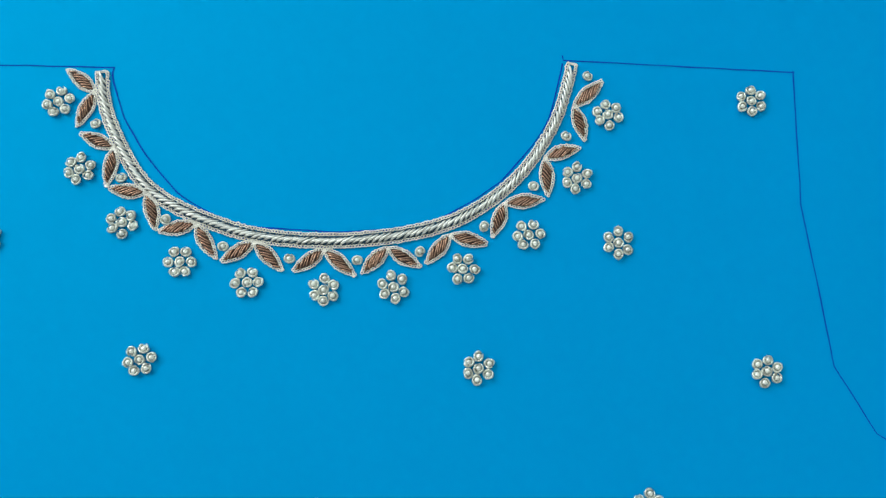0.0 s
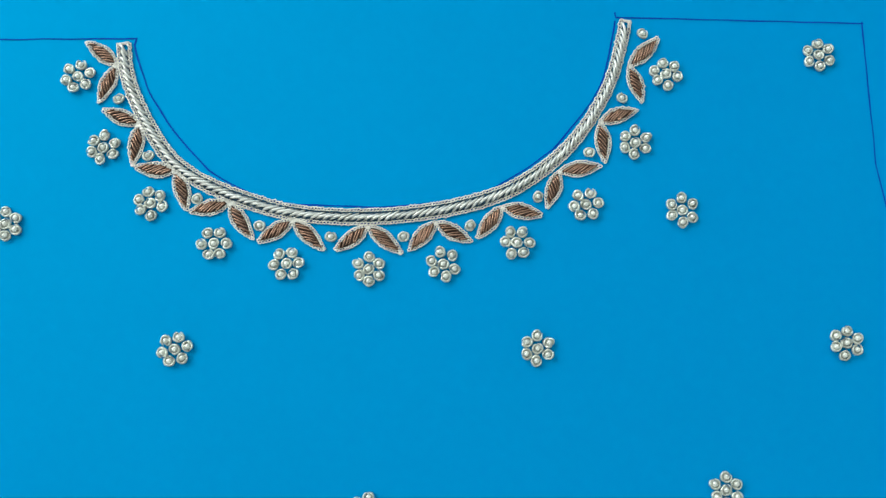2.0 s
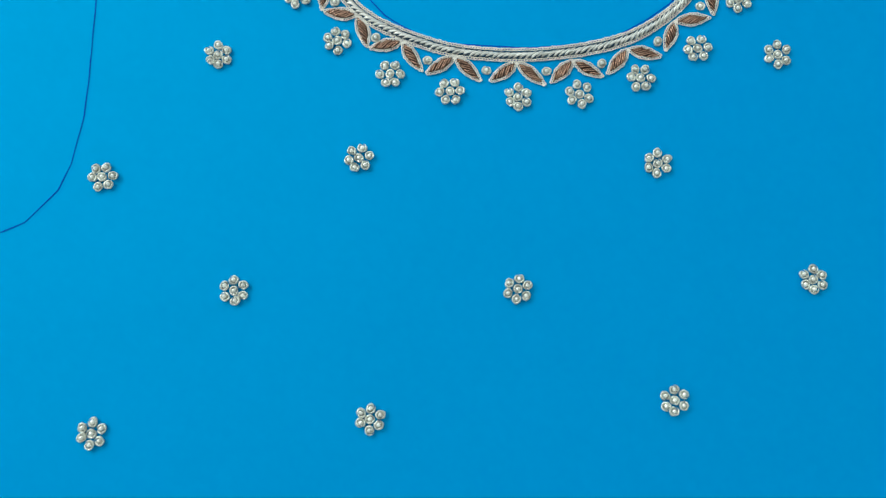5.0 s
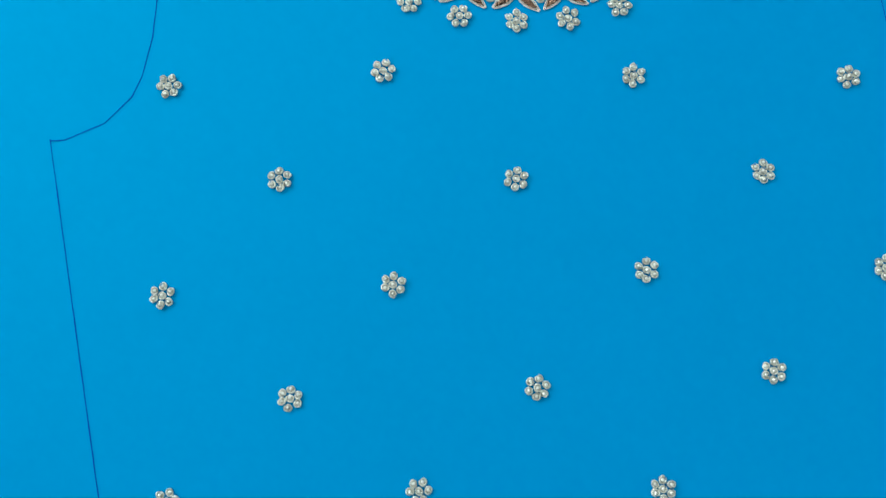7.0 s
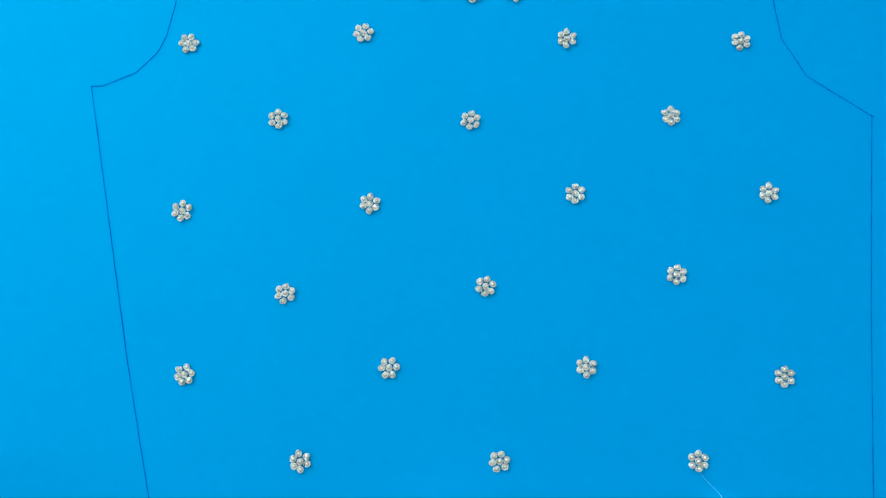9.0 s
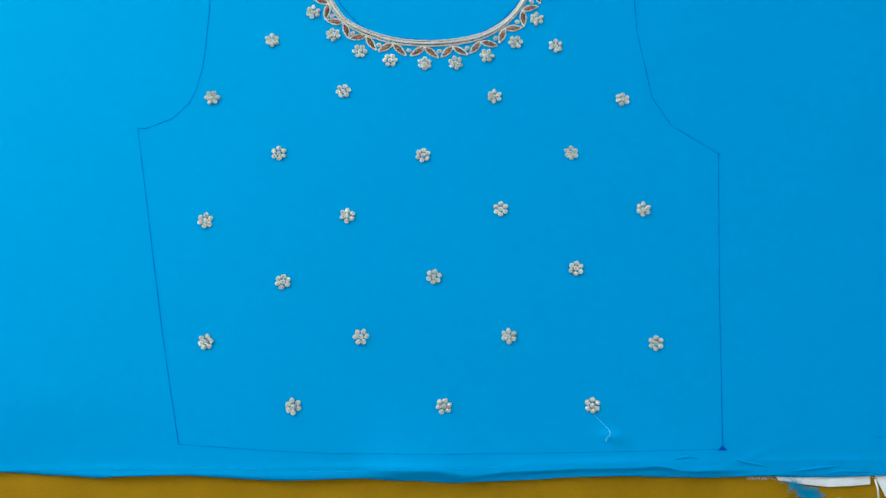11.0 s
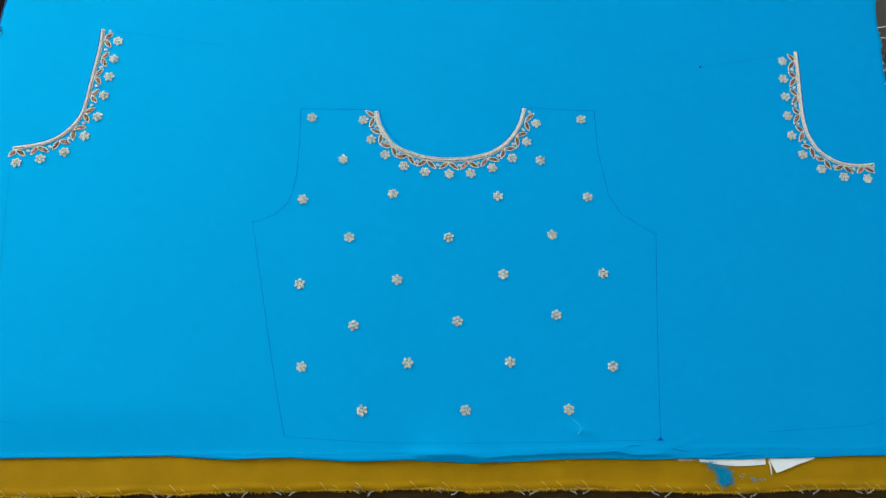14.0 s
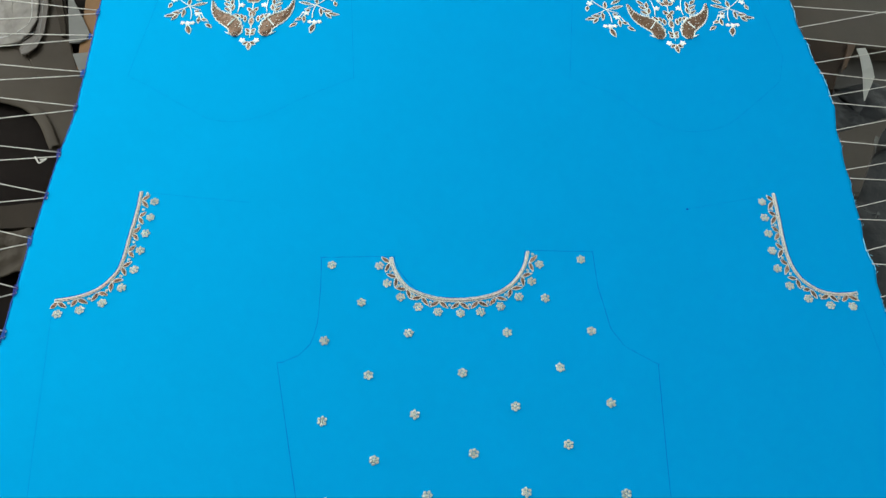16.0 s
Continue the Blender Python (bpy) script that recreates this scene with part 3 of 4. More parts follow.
rnd = random.Random(21)
for group, bases, tips in (("leaves along the neckline", [(-0.0803, -0.0006), (-0.0724, -0.0205), (-0.0605, -0.0362), (-0.043, -0.047), (-0.023, -0.053), (0.0008, -0.0554), (0.0224, -0.0547), (0.0435, -0.0502), (0.0623, -0.0389), (0.0763, -0.023), (0.0868, -0.0043)], [(-0.0906, 0.0077), (-0.0857, -0.0134), (-0.0845, -0.0153), (-0.0743, -0.0343), (-0.0739, -0.0346), (-0.0566, -0.0497), (-0.0562, -0.0497), (-0.0355, -0.059), (-0.0346, -0.06), (-0.0129, -0.0631), (-0.0102, -0.0634), (0.0115, -0.0646), (0.0134, -0.0639), (0.0338, -0.0613), (0.035, -0.0605), (0.0569, -0.0535), (0.0579, -0.0511), (0.0761, -0.0374), (0.0772, -0.0368), (0.089, -0.0191), (0.0904, -0.0168), (0.0976, 0.0057)]),
                           ("leaves along the back neckline", [(-0.3861, 0.0962), (-0.3861, 0.0719), (-0.3904, 0.048), (-0.3913, 0.0233), (-0.3956, 0.0015), (-0.4042, -0.0175), (-0.4176, -0.0315), (-0.4398, -0.0396), (-0.4615, -0.0431)], [(-0.3774, 0.1046), (-0.3775, 0.0847), (-0.3784, 0.0788), (-0.3799, 0.0605), (-0.3821, 0.0575), (-0.3826, 0.0376), (-0.384, 0.0319), (-0.3842, 0.0148), (-0.3851, 0.0088), (-0.3898, -0.0104), (-0.3912, -0.0151), (-0.4037, -0.0316), (-0.4058, -0.035), (-0.4236, -0.0431), (-0.4267, -0.0454), (-0.4454, -0.0488), (-0.4502, -0.0504), (-0.4683, -0.0511)]),
                           ("leaves along the back neckline", [(0.4054, 0.0769), (0.4036, 0.0548), (0.4014, 0.0306), (0.3999, 0.0067), (0.4007, -0.0154), (0.4064, -0.0348), (0.4192, -0.0496), (0.4393, -0.0575), (0.4618, -0.0587)], [(0.3986, 0.0861), (0.3962, 0.0639), (0.3959, 0.062), (0.3945, 0.042), (0.3942, 0.0402), (0.3933, 0.0192), (0.3931, 0.0155), (0.3915, -0.0056), (0.3928, -0.0081), (0.3938, -0.0288), (0.3953, -0.0324), (0.4074, -0.0491), (0.4095, -0.0496), (0.4243, -0.0621), (0.4276, -0.0621), (0.4482, -0.0669), (0.4525, -0.0669), (0.4733, -0.0658)])):
    for i, tip in enumerate(tips):
        leaf(bases[i // 2], tip, group, rnd, 0.0021 if "back" not in group else 0.0023, edge=1.0 if "back" not in group else 0.95)


# ---- silver neckline borders ----
def border(pts, side, label, single, narrow=(1.0, 1.0)):
    """Two rows of chain stitch with a twisted row of cut silver coils between them; side +1 has the neck opening on the left of the line."""
    e = tagged(new("neckline_border"), label, "embroidery")
    line = spline(pts, 0.00106)
    if not single:
        line = shifted(line, -0.0009 * side)
    slim = [float(np.interp(i / (len(line) - 1), (0, 0.12, 0.3, 0.65, 0.85, 1), (narrow[0], narrow[0], 1, 1, narrow[1], narrow[1]))) * (1.0 if single else 0.72) for i in range(len(line))]
    for off, name in ((0.00225 * side, "inner_chain"), (-0.0021 * side, "outer_chain")):
        geo = Geo()
        row = shifted(line, [off * k for k in slim])
        chain(geo, row, 0.00106, 0.00034, 0.00030)
        part(name, geo, SILVER_THREAD, e, "silver chain-stitch row")
        # navy ribbon darkens the loop holes as shade would
        part("pattern_line", loop_shade(row, 0.0009), INK, e, "navy line for pen marks and stitch shade")
    for i in (0, -1):
        geo = Geo()
        a, b = shifted(line, 0.0024 * slim[i])[i], shifted(line, -0.0024 * slim[i])[i]
        chain(geo, [a.lerp(b, k / 6) for k in range(7)], 0.0008, 0.0002, 0.00028)
        part("end_chain", geo, SILVER_THREAD, e, "silver chain-stitch end")
    # Slate ribbon: the shade between coils and chains is put into its colour.
    part("padding_cord", Geo().grid([[up(p.x, p.y, 0.00012), up(c.x, c.y, 0.0006), up(q.x, q.y, 0.00012)] for p, c, q in zip(shifted(line, [0.0016 * k for k in slim]), line, shifted(line, [-0.0016 * k for k in slim]))][2:-2]), SLATE, e, "slate ribbon with the shade beside the coils in its colour")
    coil = Geo().tube([(-0.0028, -0.0003, 0.0003), (-0.0019, -0.0001, 0.0010), (-0.0007, 0, 0.0015), (0.0006, 0, 0.0014), (0.0018, 0.0001, 0.0009), (0.0027, 0.0003, 0.0003)],
                      lambda t: 0.00047 * min(1.0, 0.45 + 2.6 * min(t, 1 - t)), 8)
    mesh = coil.mesh("wire_coil", SILVER)
    beat = spline([(p.x, p.y) for p in line[::8]] + [(line[-1].x, line[-1].y)], 0.00215) if not single else spline(pts, 0.00215)
    joined = Geo()
    for i, p in enumerate(beat[1:-1]):
        d = beat[i + 2] - beat[i]
        a = math.atan2(d.y, d.x) + radians(20 * side) + rnd.uniform(-0.09, 0.09)
        m = Matrix.Translation(up(p.x, p.y)) @ Matrix.Rotation(a, 4, "Z") @ Matrix.Diagonal((rnd.uniform(0.93, 1.06), 1.0 if single else 0.75, rnd.uniform(0.85, 1.1), 1.0))
        if single:
            ob = part("wire_coil", mesh, SILVER, e)
            ob.matrix_basis = m
        else:
            o = len(joined.v)
            joined.v += [m @ v for v in coil.v]
            joined.f += [tuple(o + k for k in f) for f in coil.f]
    if not single:
        ink([(p.x, p.y) for p in shifted(line, 0.0029 * side)[::12]], 0.0009, smooth=True)
        part("rope_border", joined, SILVER_THREAD, e, "twisted row of silver wire coils", kind="stuff")


border([(-0.0784, 0.0068), (-0.0772, -0.0025), (-0.0748, -0.0102), (-0.0712, -0.0179), (-0.067, -0.0255), (-0.0614, -0.0331), (-0.0547, -0.0384), (-0.046, -0.043), (-0.0373, -0.0465), (-0.0248, -0.0503), (-0.0097, -0.0522), (0.0054, -0.0525), (0.0205, -0.0512), (0.0302, -0.0496), (0.0391, -0.0474), (0.0482, -0.0438), (0.0573, -0.0382), (0.0648, -0.0319), (0.0715, -0.0243), (0.0773, -0.0154), (0.0814, -0.007), (0.0847, 0.0035), (0.0866, 0.0116)], 1, "silver wire and chain-stitch border round the front neckline", True, (0.84, 0.70))
border([(-0.3899, 0.1092), (-0.3901, 0.0859), (-0.3921, 0.0605), (-0.3943, 0.038), (-0.3958, 0.0184), (-0.3997, -0.0016), (-0.4087, -0.0162), (-0.4214, -0.0281), (-0.4409, -0.0361), (-0.4660, -0.0403)], -1, "silver wire border round a back half neckline", False)
border([(0.4094, 0.0888), (0.4083, 0.0678), (0.4063, 0.0446), (0.4047, 0.0242), (0.4039, 0.0018), (0.4061, -0.0187), (0.4133, -0.0359), (0.4244, -0.0470), (0.4365, -0.0536), (0.4537, -0.0564), (0.4747, -0.0552)], 1, "silver wire border round a back half neckline", False)


# ---- large sleeve motifs ----
def bar(geo, pts, r=0.0006, z=0.0006):
    geo.tube([up(p[0], p[1], z) for p in spline(pts, 0.003)], r, 6, 0.8)


def motif(ox, oy, label):
    e = tagged(new("sleeve_motif"), label, "embroidery")
    rnd = random.Random(5)
    for s in (1, -1):
        def w(p):
            return (ox + s * p[0], oy + p[1])

        # curling plume filled with brown sequins
        spine = [(-0.0215, 0.0085), (-0.0212, 0.0180), (-0.0235, 0.0285), (-0.0325, 0.0390), (-0.0450, 0.0485), (-0.0545, 0.0620), (-0.0590, 0.0790)]
        wide = [0.0075, 0.0100, 0.0116, 0.0112, 0.0072, 0.0036, 0.0010]
        line = spline(spine, 0.002)
        n = len(line) - 1
        geo, rim = Geo(), Geo()
        rows = []
        lf, rt = [], []
        for i, p in enumerate(line):
            hw = float(np.interp(i / n, np.linspace(0, 1, 7), wide)) * min(1, 0.40 + i / 4) * (1 + 0.07 * math.sin(i * 1.9))
            d = (line[min(i + 1, n)] - line[max(i - 1, 0)]).normalized()
            sd = Vector((-d.y, d.x))
            lf.append(p + sd * hw)
            rt.append(p - sd * hw)
            rows.append([up(*w(p + sd * hw * k / 4), 0.0002 + 0.0016 * (1 - (k / 4) ** 2)) for k in range(-4, 5)])
        if s < 0:
            rows = [r[::-1] for r in rows]
        geo.grid(rows)
        for k in range(170):
            i, q = rnd.randrange(1, n), rnd.uniform(-0.9, 0.9)
            c = line[i] + (lf[i] - line[i]) * q
            c = up(*w(c + Vector((rnd.uniform(-0.001, 0.001), rnd.uniform(-0.001, 0.001)))), 0.0004 + 0.0016 * (1 - q * q))
            geo.ellipsoid(c, (rnd.uniform(-1, 1), rnd.uniform(-1, 1), rnd.uniform(-0.4, 0.4)), 0.0011, 0.0009, 0.0003, 6, 3)
        part("plume_filling", geo, BROWN_FILL, e, "dense brown sequin filling")
        chain(rim, [Vector(w(p)) for p in (*lf, *rt[::-1])], 0.0020, 0.0003, 0.0005)
        for k in (12,):
            a, b = Vector(w(lf[k])), Vector(w(rt[min(k + 3, n)]))
            chain(rim, [a.lerp(b, t / 9) for t in range(1, 8)], 0.0018, 0.0003, 0.0006, 0.0023)
        for k in range(45):
            i, q = rnd.randrange(8, n), rnd.uniform(-0.85, 0.85)
            c = line[i] + (lf[i] - line[i]) * q
            rim.ellipsoid(up(*w(c), 0.0008 + 0.0016 * (1 - q * q)), (rnd.uniform(-1, 1), rnd.uniform(-1, 1), 0), 0.0009, 0.0004, 0.0004, 5, 3)
        for k in range(7, n - 1, 2):
            d = (line[k + 1] - line[k]).normalized()
            o = (rt[k] - line[k]).normalized()
            big = 0.6 + 0.6 * bell(k, 14, 8)
            a = rt[k] - o * 0.002
            rim.tube([up(*w(a + d * t * 0.9 + o * t), 0.0012) for t in (0, 0.0022 * big, 0.0050 * big)], lambda t: 0.0013 * (1.08 - t), 6)
        eye = Geo()
        cx, cy = w((-0.0214, 0.0112))
        for ring, count_here in ((0.0, 1), (0.0022, 6), (0.0042, 12)):
            for k in range(count_here):
                a = 6.283 * k / count_here + ring * 90
                eye.ellipsoid(up(cx + ring * math.cos(a), cy + ring * math.sin(a), 0.0026 - ring * 0.16), (-math.sin(a), math.cos(a), 0.1), 0.0012, 0.0009, 0.0006, 6, 4)
        part("rosette", eye, BROWN_FILL, e, "round dark brown sequin rosette")
        for k in range(7):
            a = 6.283 * k / 7
            rim.ellipsoid(up(cx + 0.0034 * math.cos(a), cy + 0.0034 * math.sin(a), 0.0028), (math.cos(a), math.sin(a), 0), 0.0005, 0.0004, 0.0004, 5, 3)
        # small flick beside the rounded end
        rim.tube([up(*w(p), 0.0008) for p in ((-0.0285, 0.0120), (-0.0320, 0.0140), (-0.0365, 0.0165))], lambda t: 0.0016 * (1.1 - t), 6)
        part("plume_rim", rim, CREAM, e, "cream feathered rim with fine veins")
        for pts in ([(-0.1150, 0.0950), (-0.1066, 0.0828), (-0.0913, 0.0690), (-0.0735, 0.0600)], [(-0.0913, 0.0690), (-0.0872, 0.0550), (-0.0870, 0.0400)],
                    [(-0.0913, 0.0690), (-0.1000, 0.0640), (-0.1150, 0.0560)], [(-0.0735, 0.0560), (-0.0690, 0.0460), (-0.0600, 0.0340)],
                    [(-0.0913, 0.0690), (-0.0800, 0.0720), (-0.0720, 0.0745)], [(-0.0211, 0.0560), (-0.0200, 0.0660), (-0.0218, 0.0817), (-0.0260, 0.0950)],
                    [(-0.0300, 0.0540), (-0.0340, 0.0650), (-0.0400, 0.0780)], [(0.0, 0.004), (-0.0008, 0.040), (0.0, 0.090)]):
            stem = Geo()
            bar(stem, [w(p) for p in pts], 0.0007 if pts[0][0] else 0.0004)
            part("stem", stem, CREAM, e, "white embroidered stem")
        outer = (((-0.109, 0.0520), (-0.1261, 0.0490)), ((-0.1062, 0.0520), (-0.1146, 0.0415)), ((-0.1015, 0.0560), (-0.1156, 0.0560)), ((-0.0985, 0.0635), (-0.0995, 0.0465)),
                 ((-0.0860, 0.0700), (-0.0660, 0.0760)), ((-0.0930, 0.0702), (-0.0915, 0.0860)), ((-0.0830, 0.0800), (-0.0680, 0.0895)), ((-0.1182, 0.0765), (-0.1210, 0.0659)),
                 ((-0.0747, 0.0485), (-0.0756, 0.0335)), ((-0.0722, 0.0430), (-0.0623, 0.0395)), ((-0.0653, 0.0330), (-0.0549, 0.0250)), ((-0.0764, 0.0555), (-0.0835, 0.0600)))
        crown = (((-0.0314, 0.0580), (-0.0411, 0.0655)), ((-0.0297, 0.0590), (-0.0275, 0.0715)), ((-0.0322, 0.0675), (-0.0427, 0.0755)), ((-0.0305, 0.0695), (-0.0298, 0.0840)),
                 ((-0.0348, 0.0774), (-0.0440, 0.0874)), ((-0.0170, 0.0450), (-0.0249, 0.0530)), ((-0.0125, 0.0420), (-0.0165, 0.0517)), ((-0.0095, 0.0360), (-0.0095, 0.0490)))
        centre = (((-0.0005, 0.0457), (-0.0012, 0.0295)), ((-0.001, 0.0574), (-0.0078, 0.0650)), ((-0.0005, 0.0610), (-0.0030, 0.0460)), ((-0.0010, 0.077), (-0.0100, 0.0815)), ((-0.0005, 0.074), (-0.0020, 0.0900)),
                  ((-0.0010, 0.0153), (-0.0075, 0.0225)), ((-0.0010, 0.0110), (-0.0062, 0.0150)), ((-0.001, -0.0033), (-0.0090, -0.0090)), ((-0.0002, -0.0034), (-0.0006, -0.0195)))
        drop = (((-0.0905, 0.0310), (-0.0852, 0.0125)),)
        for b, t, h in [(*l, 0.0024) for l in outer + crown] + [(*l, 0.0027) for l in centre] + [(*l, 0.0036) for l in drop]:
            lf2 = leaf(w(b), w(t), "", rnd, h, edge=1.2)
            for child in list(lf2.children):
                child.parent = e
                child.name = "leaf_" + child.name.split(".")[0]
            bpy.data.objects.remove(lf2)
        for at, r in (((-0.0098, -0.0002), 0.0042), ((-0.0781, 0.0530), 0.0044), ((-0.0905, 0.0343), 0.0040), ((-0.0975, 0.0352), 0.0032), ((-0.0835, 0.0352), 0.0032), ((-0.0163, 0.0701), 0.0042), ((-0.0105, 0.0860), 0.0034), ((-0.1146, 0.0823), 0.0044)):
            geo = Geo()
            for k in range(5):
                a = k * 1.2566 + at[0] * 300
                c = w(at)
                geo.ellipsoid(up(c[0] + r * 0.6 * math.cos(a), c[1] + r * 0.6 * math.sin(a), 0.0005), (math.cos(a), math.sin(a), 0), r * 0.62, r * 0.42, 0.0008, 6, 4)
            part("blossom", geo, CREAM, e, "white padded blossom")
    return e


motif(-0.2770, 0.3673, "brown and silver paisley motif of plumes, leaves and blossoms")
motif(0.3330, 0.3525, "brown and silver paisley motif of plumes, leaves and blossoms")

# ---- front strip, roller and lacing ----
rng = random.Random(9)


EDGE_STRIP = [(-0.62, -0.398), (-0.323, -0.3988), (-0.291, -0.3970), (-0.267, -0.3984), (-0.226, -0.3972), (-0.181, -0.3964), (-0.068, -0.3962), (-0.026, -0.3958), (0.017, -0.3990), (0.065, -0.3982), (0.100, -0.3976), (0.148, -0.3986), (0.219, -0.4020), (0.282, -0.4034), (0.342, -0.4006), (0.62, -0.403)]


def strip_edge(x):
    return along(EDGE_STRIP, x) + 0.0008 * noise.noise((x * 34, 2, 0)) + 0.0006 * noise.noise((x * 80, 5, 0)) + 0.0004 * noise.noise((x * 240, 7, 0))


rows = []
for j in range(27):
    t = j / 26
    row = []
    for i in range(421):
        x = -0.62 + i * 1.24 / 420
        y = -0.356 + t * (strip_edge(x) + 0.356)
        z = -0.0030 - 0.0028 * t + 0.0006 * noise.noise((x * 16, y * 50, 3)) + 0.0022 * bell(t, 0.90 + 0.04 * noise.noise((x * 22, 6, 3)), 0.06) * (0.7 + 0.9 * noise.noise((x * 40, 1, 3)))
        row.append((x, y, z - slump(x, -0.365) * (1 - t)))
    rows.append(row)
strip = part("mustard_strip", Geo().grid(rows), MUSTARD)
tagged(strip, "mustard yellow cotton strip with a frayed edge sewn to the roller", "fabric strip")
mod = strip.modifiers.new("thickness", "SOLIDIFY")
mod.thickness, mod.offset = 0.0005, -1.0
geo = Geo()
for k in range(2600):
    x = rng.uniform(-0.6, 0.6)
    tuft = 0.5 + 0.9 * max(0.0, noise.noise((x * 55, 3.3, 0.5)) + 0.25)
    y, l, a = strip_edge(x) + rng.uniform(0, 0.0012), tuft * rng.uniform(0.0006, 0.0026), rng.uniform(-1.3, 1.3) + 0.6 * noise.noise((x * 30, 1.3, 0.5))
    geo.tube([(x, y + 0.0008, -0.0048), (x + l * a * 0.5, y - l * 0.5, -0.0050), (x + l * a, y - l, -0.0066)], lambda t: 0.0003 * (1 - 0.6 * t), 4)
part("frayed_fringe", geo, FRAY, strip, "frayed yellow threads", kind="stuff")
x = -0.6
while x < 0.6:
    y = strip_edge(x)
    l = rng.uniform(0.003, 0.009)
    h = rng.uniform(0.5, 1.0) * l
    part("tacking_stitch", Geo().tube([(x, y + 0.0015 + h, -0.0024), (x + l * 0.5, y + 0.0022 + h * 0.45, -0.0020), (x + l, y + 0.0006, -0.0036)], 0.00023, 5), TACKING, strip, "yellowish tacking stitch")
    x += rng.uniform(0.010, 0.030)

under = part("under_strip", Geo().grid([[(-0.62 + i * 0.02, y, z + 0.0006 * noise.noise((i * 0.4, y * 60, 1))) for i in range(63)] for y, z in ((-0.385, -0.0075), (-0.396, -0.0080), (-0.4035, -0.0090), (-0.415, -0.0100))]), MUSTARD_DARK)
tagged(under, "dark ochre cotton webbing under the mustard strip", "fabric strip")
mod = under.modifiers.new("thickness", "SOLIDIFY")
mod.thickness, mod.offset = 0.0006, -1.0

frame_ob = tagged(new("embroidery_frame"), "dark wooden stretching frame with rollers and side rails", "frame")


def rail(name, x0, x1, y0, y1, z0, z1, label=""):
    bm = bmesh.new()
    bmesh.ops.create_cube(bm, size=1.0)
    bmesh.ops.scale(bm, vec=(x1 - x0, y1 - y0, z1 - z0), verts=bm.verts)
    bmesh.ops.translate(bm, vec=((x0 + x1) / 2, (y0 + y1) / 2, (z0 + z1) / 2), verts=bm.verts)
    bmesh.ops.bevel(bm, geom=list(bm.edges), offset=0.004, segments=3, profile=0.5, affect="EDGES")
    me = bpy.data.meshes.new(name)
    bm.to_mesh(me)
    bm.free()
    me.materials.append(DARK_WOOD)
    part(name, me, DARK_WOOD, frame_ob, label)


rows = []
for a in np.linspace(0, 2 * math.pi, 25):
    rows.append([(x, -0.4315 + 0.0285 * (abs(math.cos(a)) ** 0.6) * (1 if math.cos(a) > 0 else -1) + 0.0006 * noise.noise((x * 6, 1, 1)) - 0.005 * max(0, min(1, x / 0.4)),
                  -0.0290 + 0.0265 * (abs(math.sin(a)) ** 0.6) * (1 if math.sin(a) > 0 else -1)) for x in np.linspace(-0.85, 0.85, 70)])
part("front_roller", Geo().grid(rows[::-1]), DARK_WOOD, frame_ob, "dark worn wooden roller")
# Pale tube: wear and the roller's edge highlight, both put into its colour.
part("worn_edge", Geo().tube([(x, -0.4062 - 0.002 * max(0.0, x) + 0.0006 * noise.noise((x * 9, 4, 1)), -0.0050 + 0.0005 * noise.noise((x * 30, 2, 1))) for x in np.linspace(-0.80, 0.14, 160)],
                             lambda t: 0.0020 * (0.8 + 0.6 * noise.noise((t * 45, 1, 7))) * min(1.0, 6 * (1 - t) + 0.1), 8, 0.5), WORN_LIT_WOOD, frame_ob, "paler worn edge of the roller, highlight in its colour")
rail("back_roller", -0.85, 0.85, 0.90, 0.96, -0.05, 0.004)
rail("side_rail", -0.80, -0.74, -0.43, 0.93, -0.062, -0.0006)
for lx in (-0.77, 0.79):
    for ly in (-0.40, 0.90):
        rail("leg", lx - 0.025, lx + 0.025, ly - 0.025, ly + 0.025, -0.72, -0.062)
rail("side_rail", 0.76, 0.82, -0.43, 0.93, -0.062, -0.0006)

# cord lashings between strip and roller
x = -0.58
while x < 0.6:
    for s in (-1, 1):
        cx, geo = x + s * rng.uniform(0.007, 0.010), Geo()
        for k in range(rng.choice((2, 3, 3))):
            px = cx + k * rng.uniform(0.0016, 0.0026) * -s
            py = strip_edge(cx) - 0.0008 - rng.uniform(0.0010, 0.0016) * k
            geo.ellipsoid((px, py, -0.0050 - 0.0003 * k), (0.8, 0.5 * s + rng.uniform(-0.4, 0.4), 0), rng.uniform(0.0015, 0.0023), 0.0007, 0.0008, 7, 5)
        tagged(part("cord_lashing", geo, GREY_CORD), "grey cotton cord lashing the strip to the roller", "cord", "cord lashings")
    u, v = rng.uniform(0.005, 0.010), rng.uniform(-0.0012, 0.0012)
    geo = Geo().tube([(x - u, strip_edge(x) + 0.45 * u, -0.0024), (x - 0.4 * u, strip_edge(x) + 0.0015 + v, -0.0022), (x + 0.2 * u + v, strip_edge(x) - 0.0022, -0.0040)], 0.00022, 5)
    tagged(part("lacing_stitch", geo, GREY_CORD), "grey thread stitch over the frayed edge", "thread", "lacing stitches")
    x += rng.uniform(0.040, 0.085)

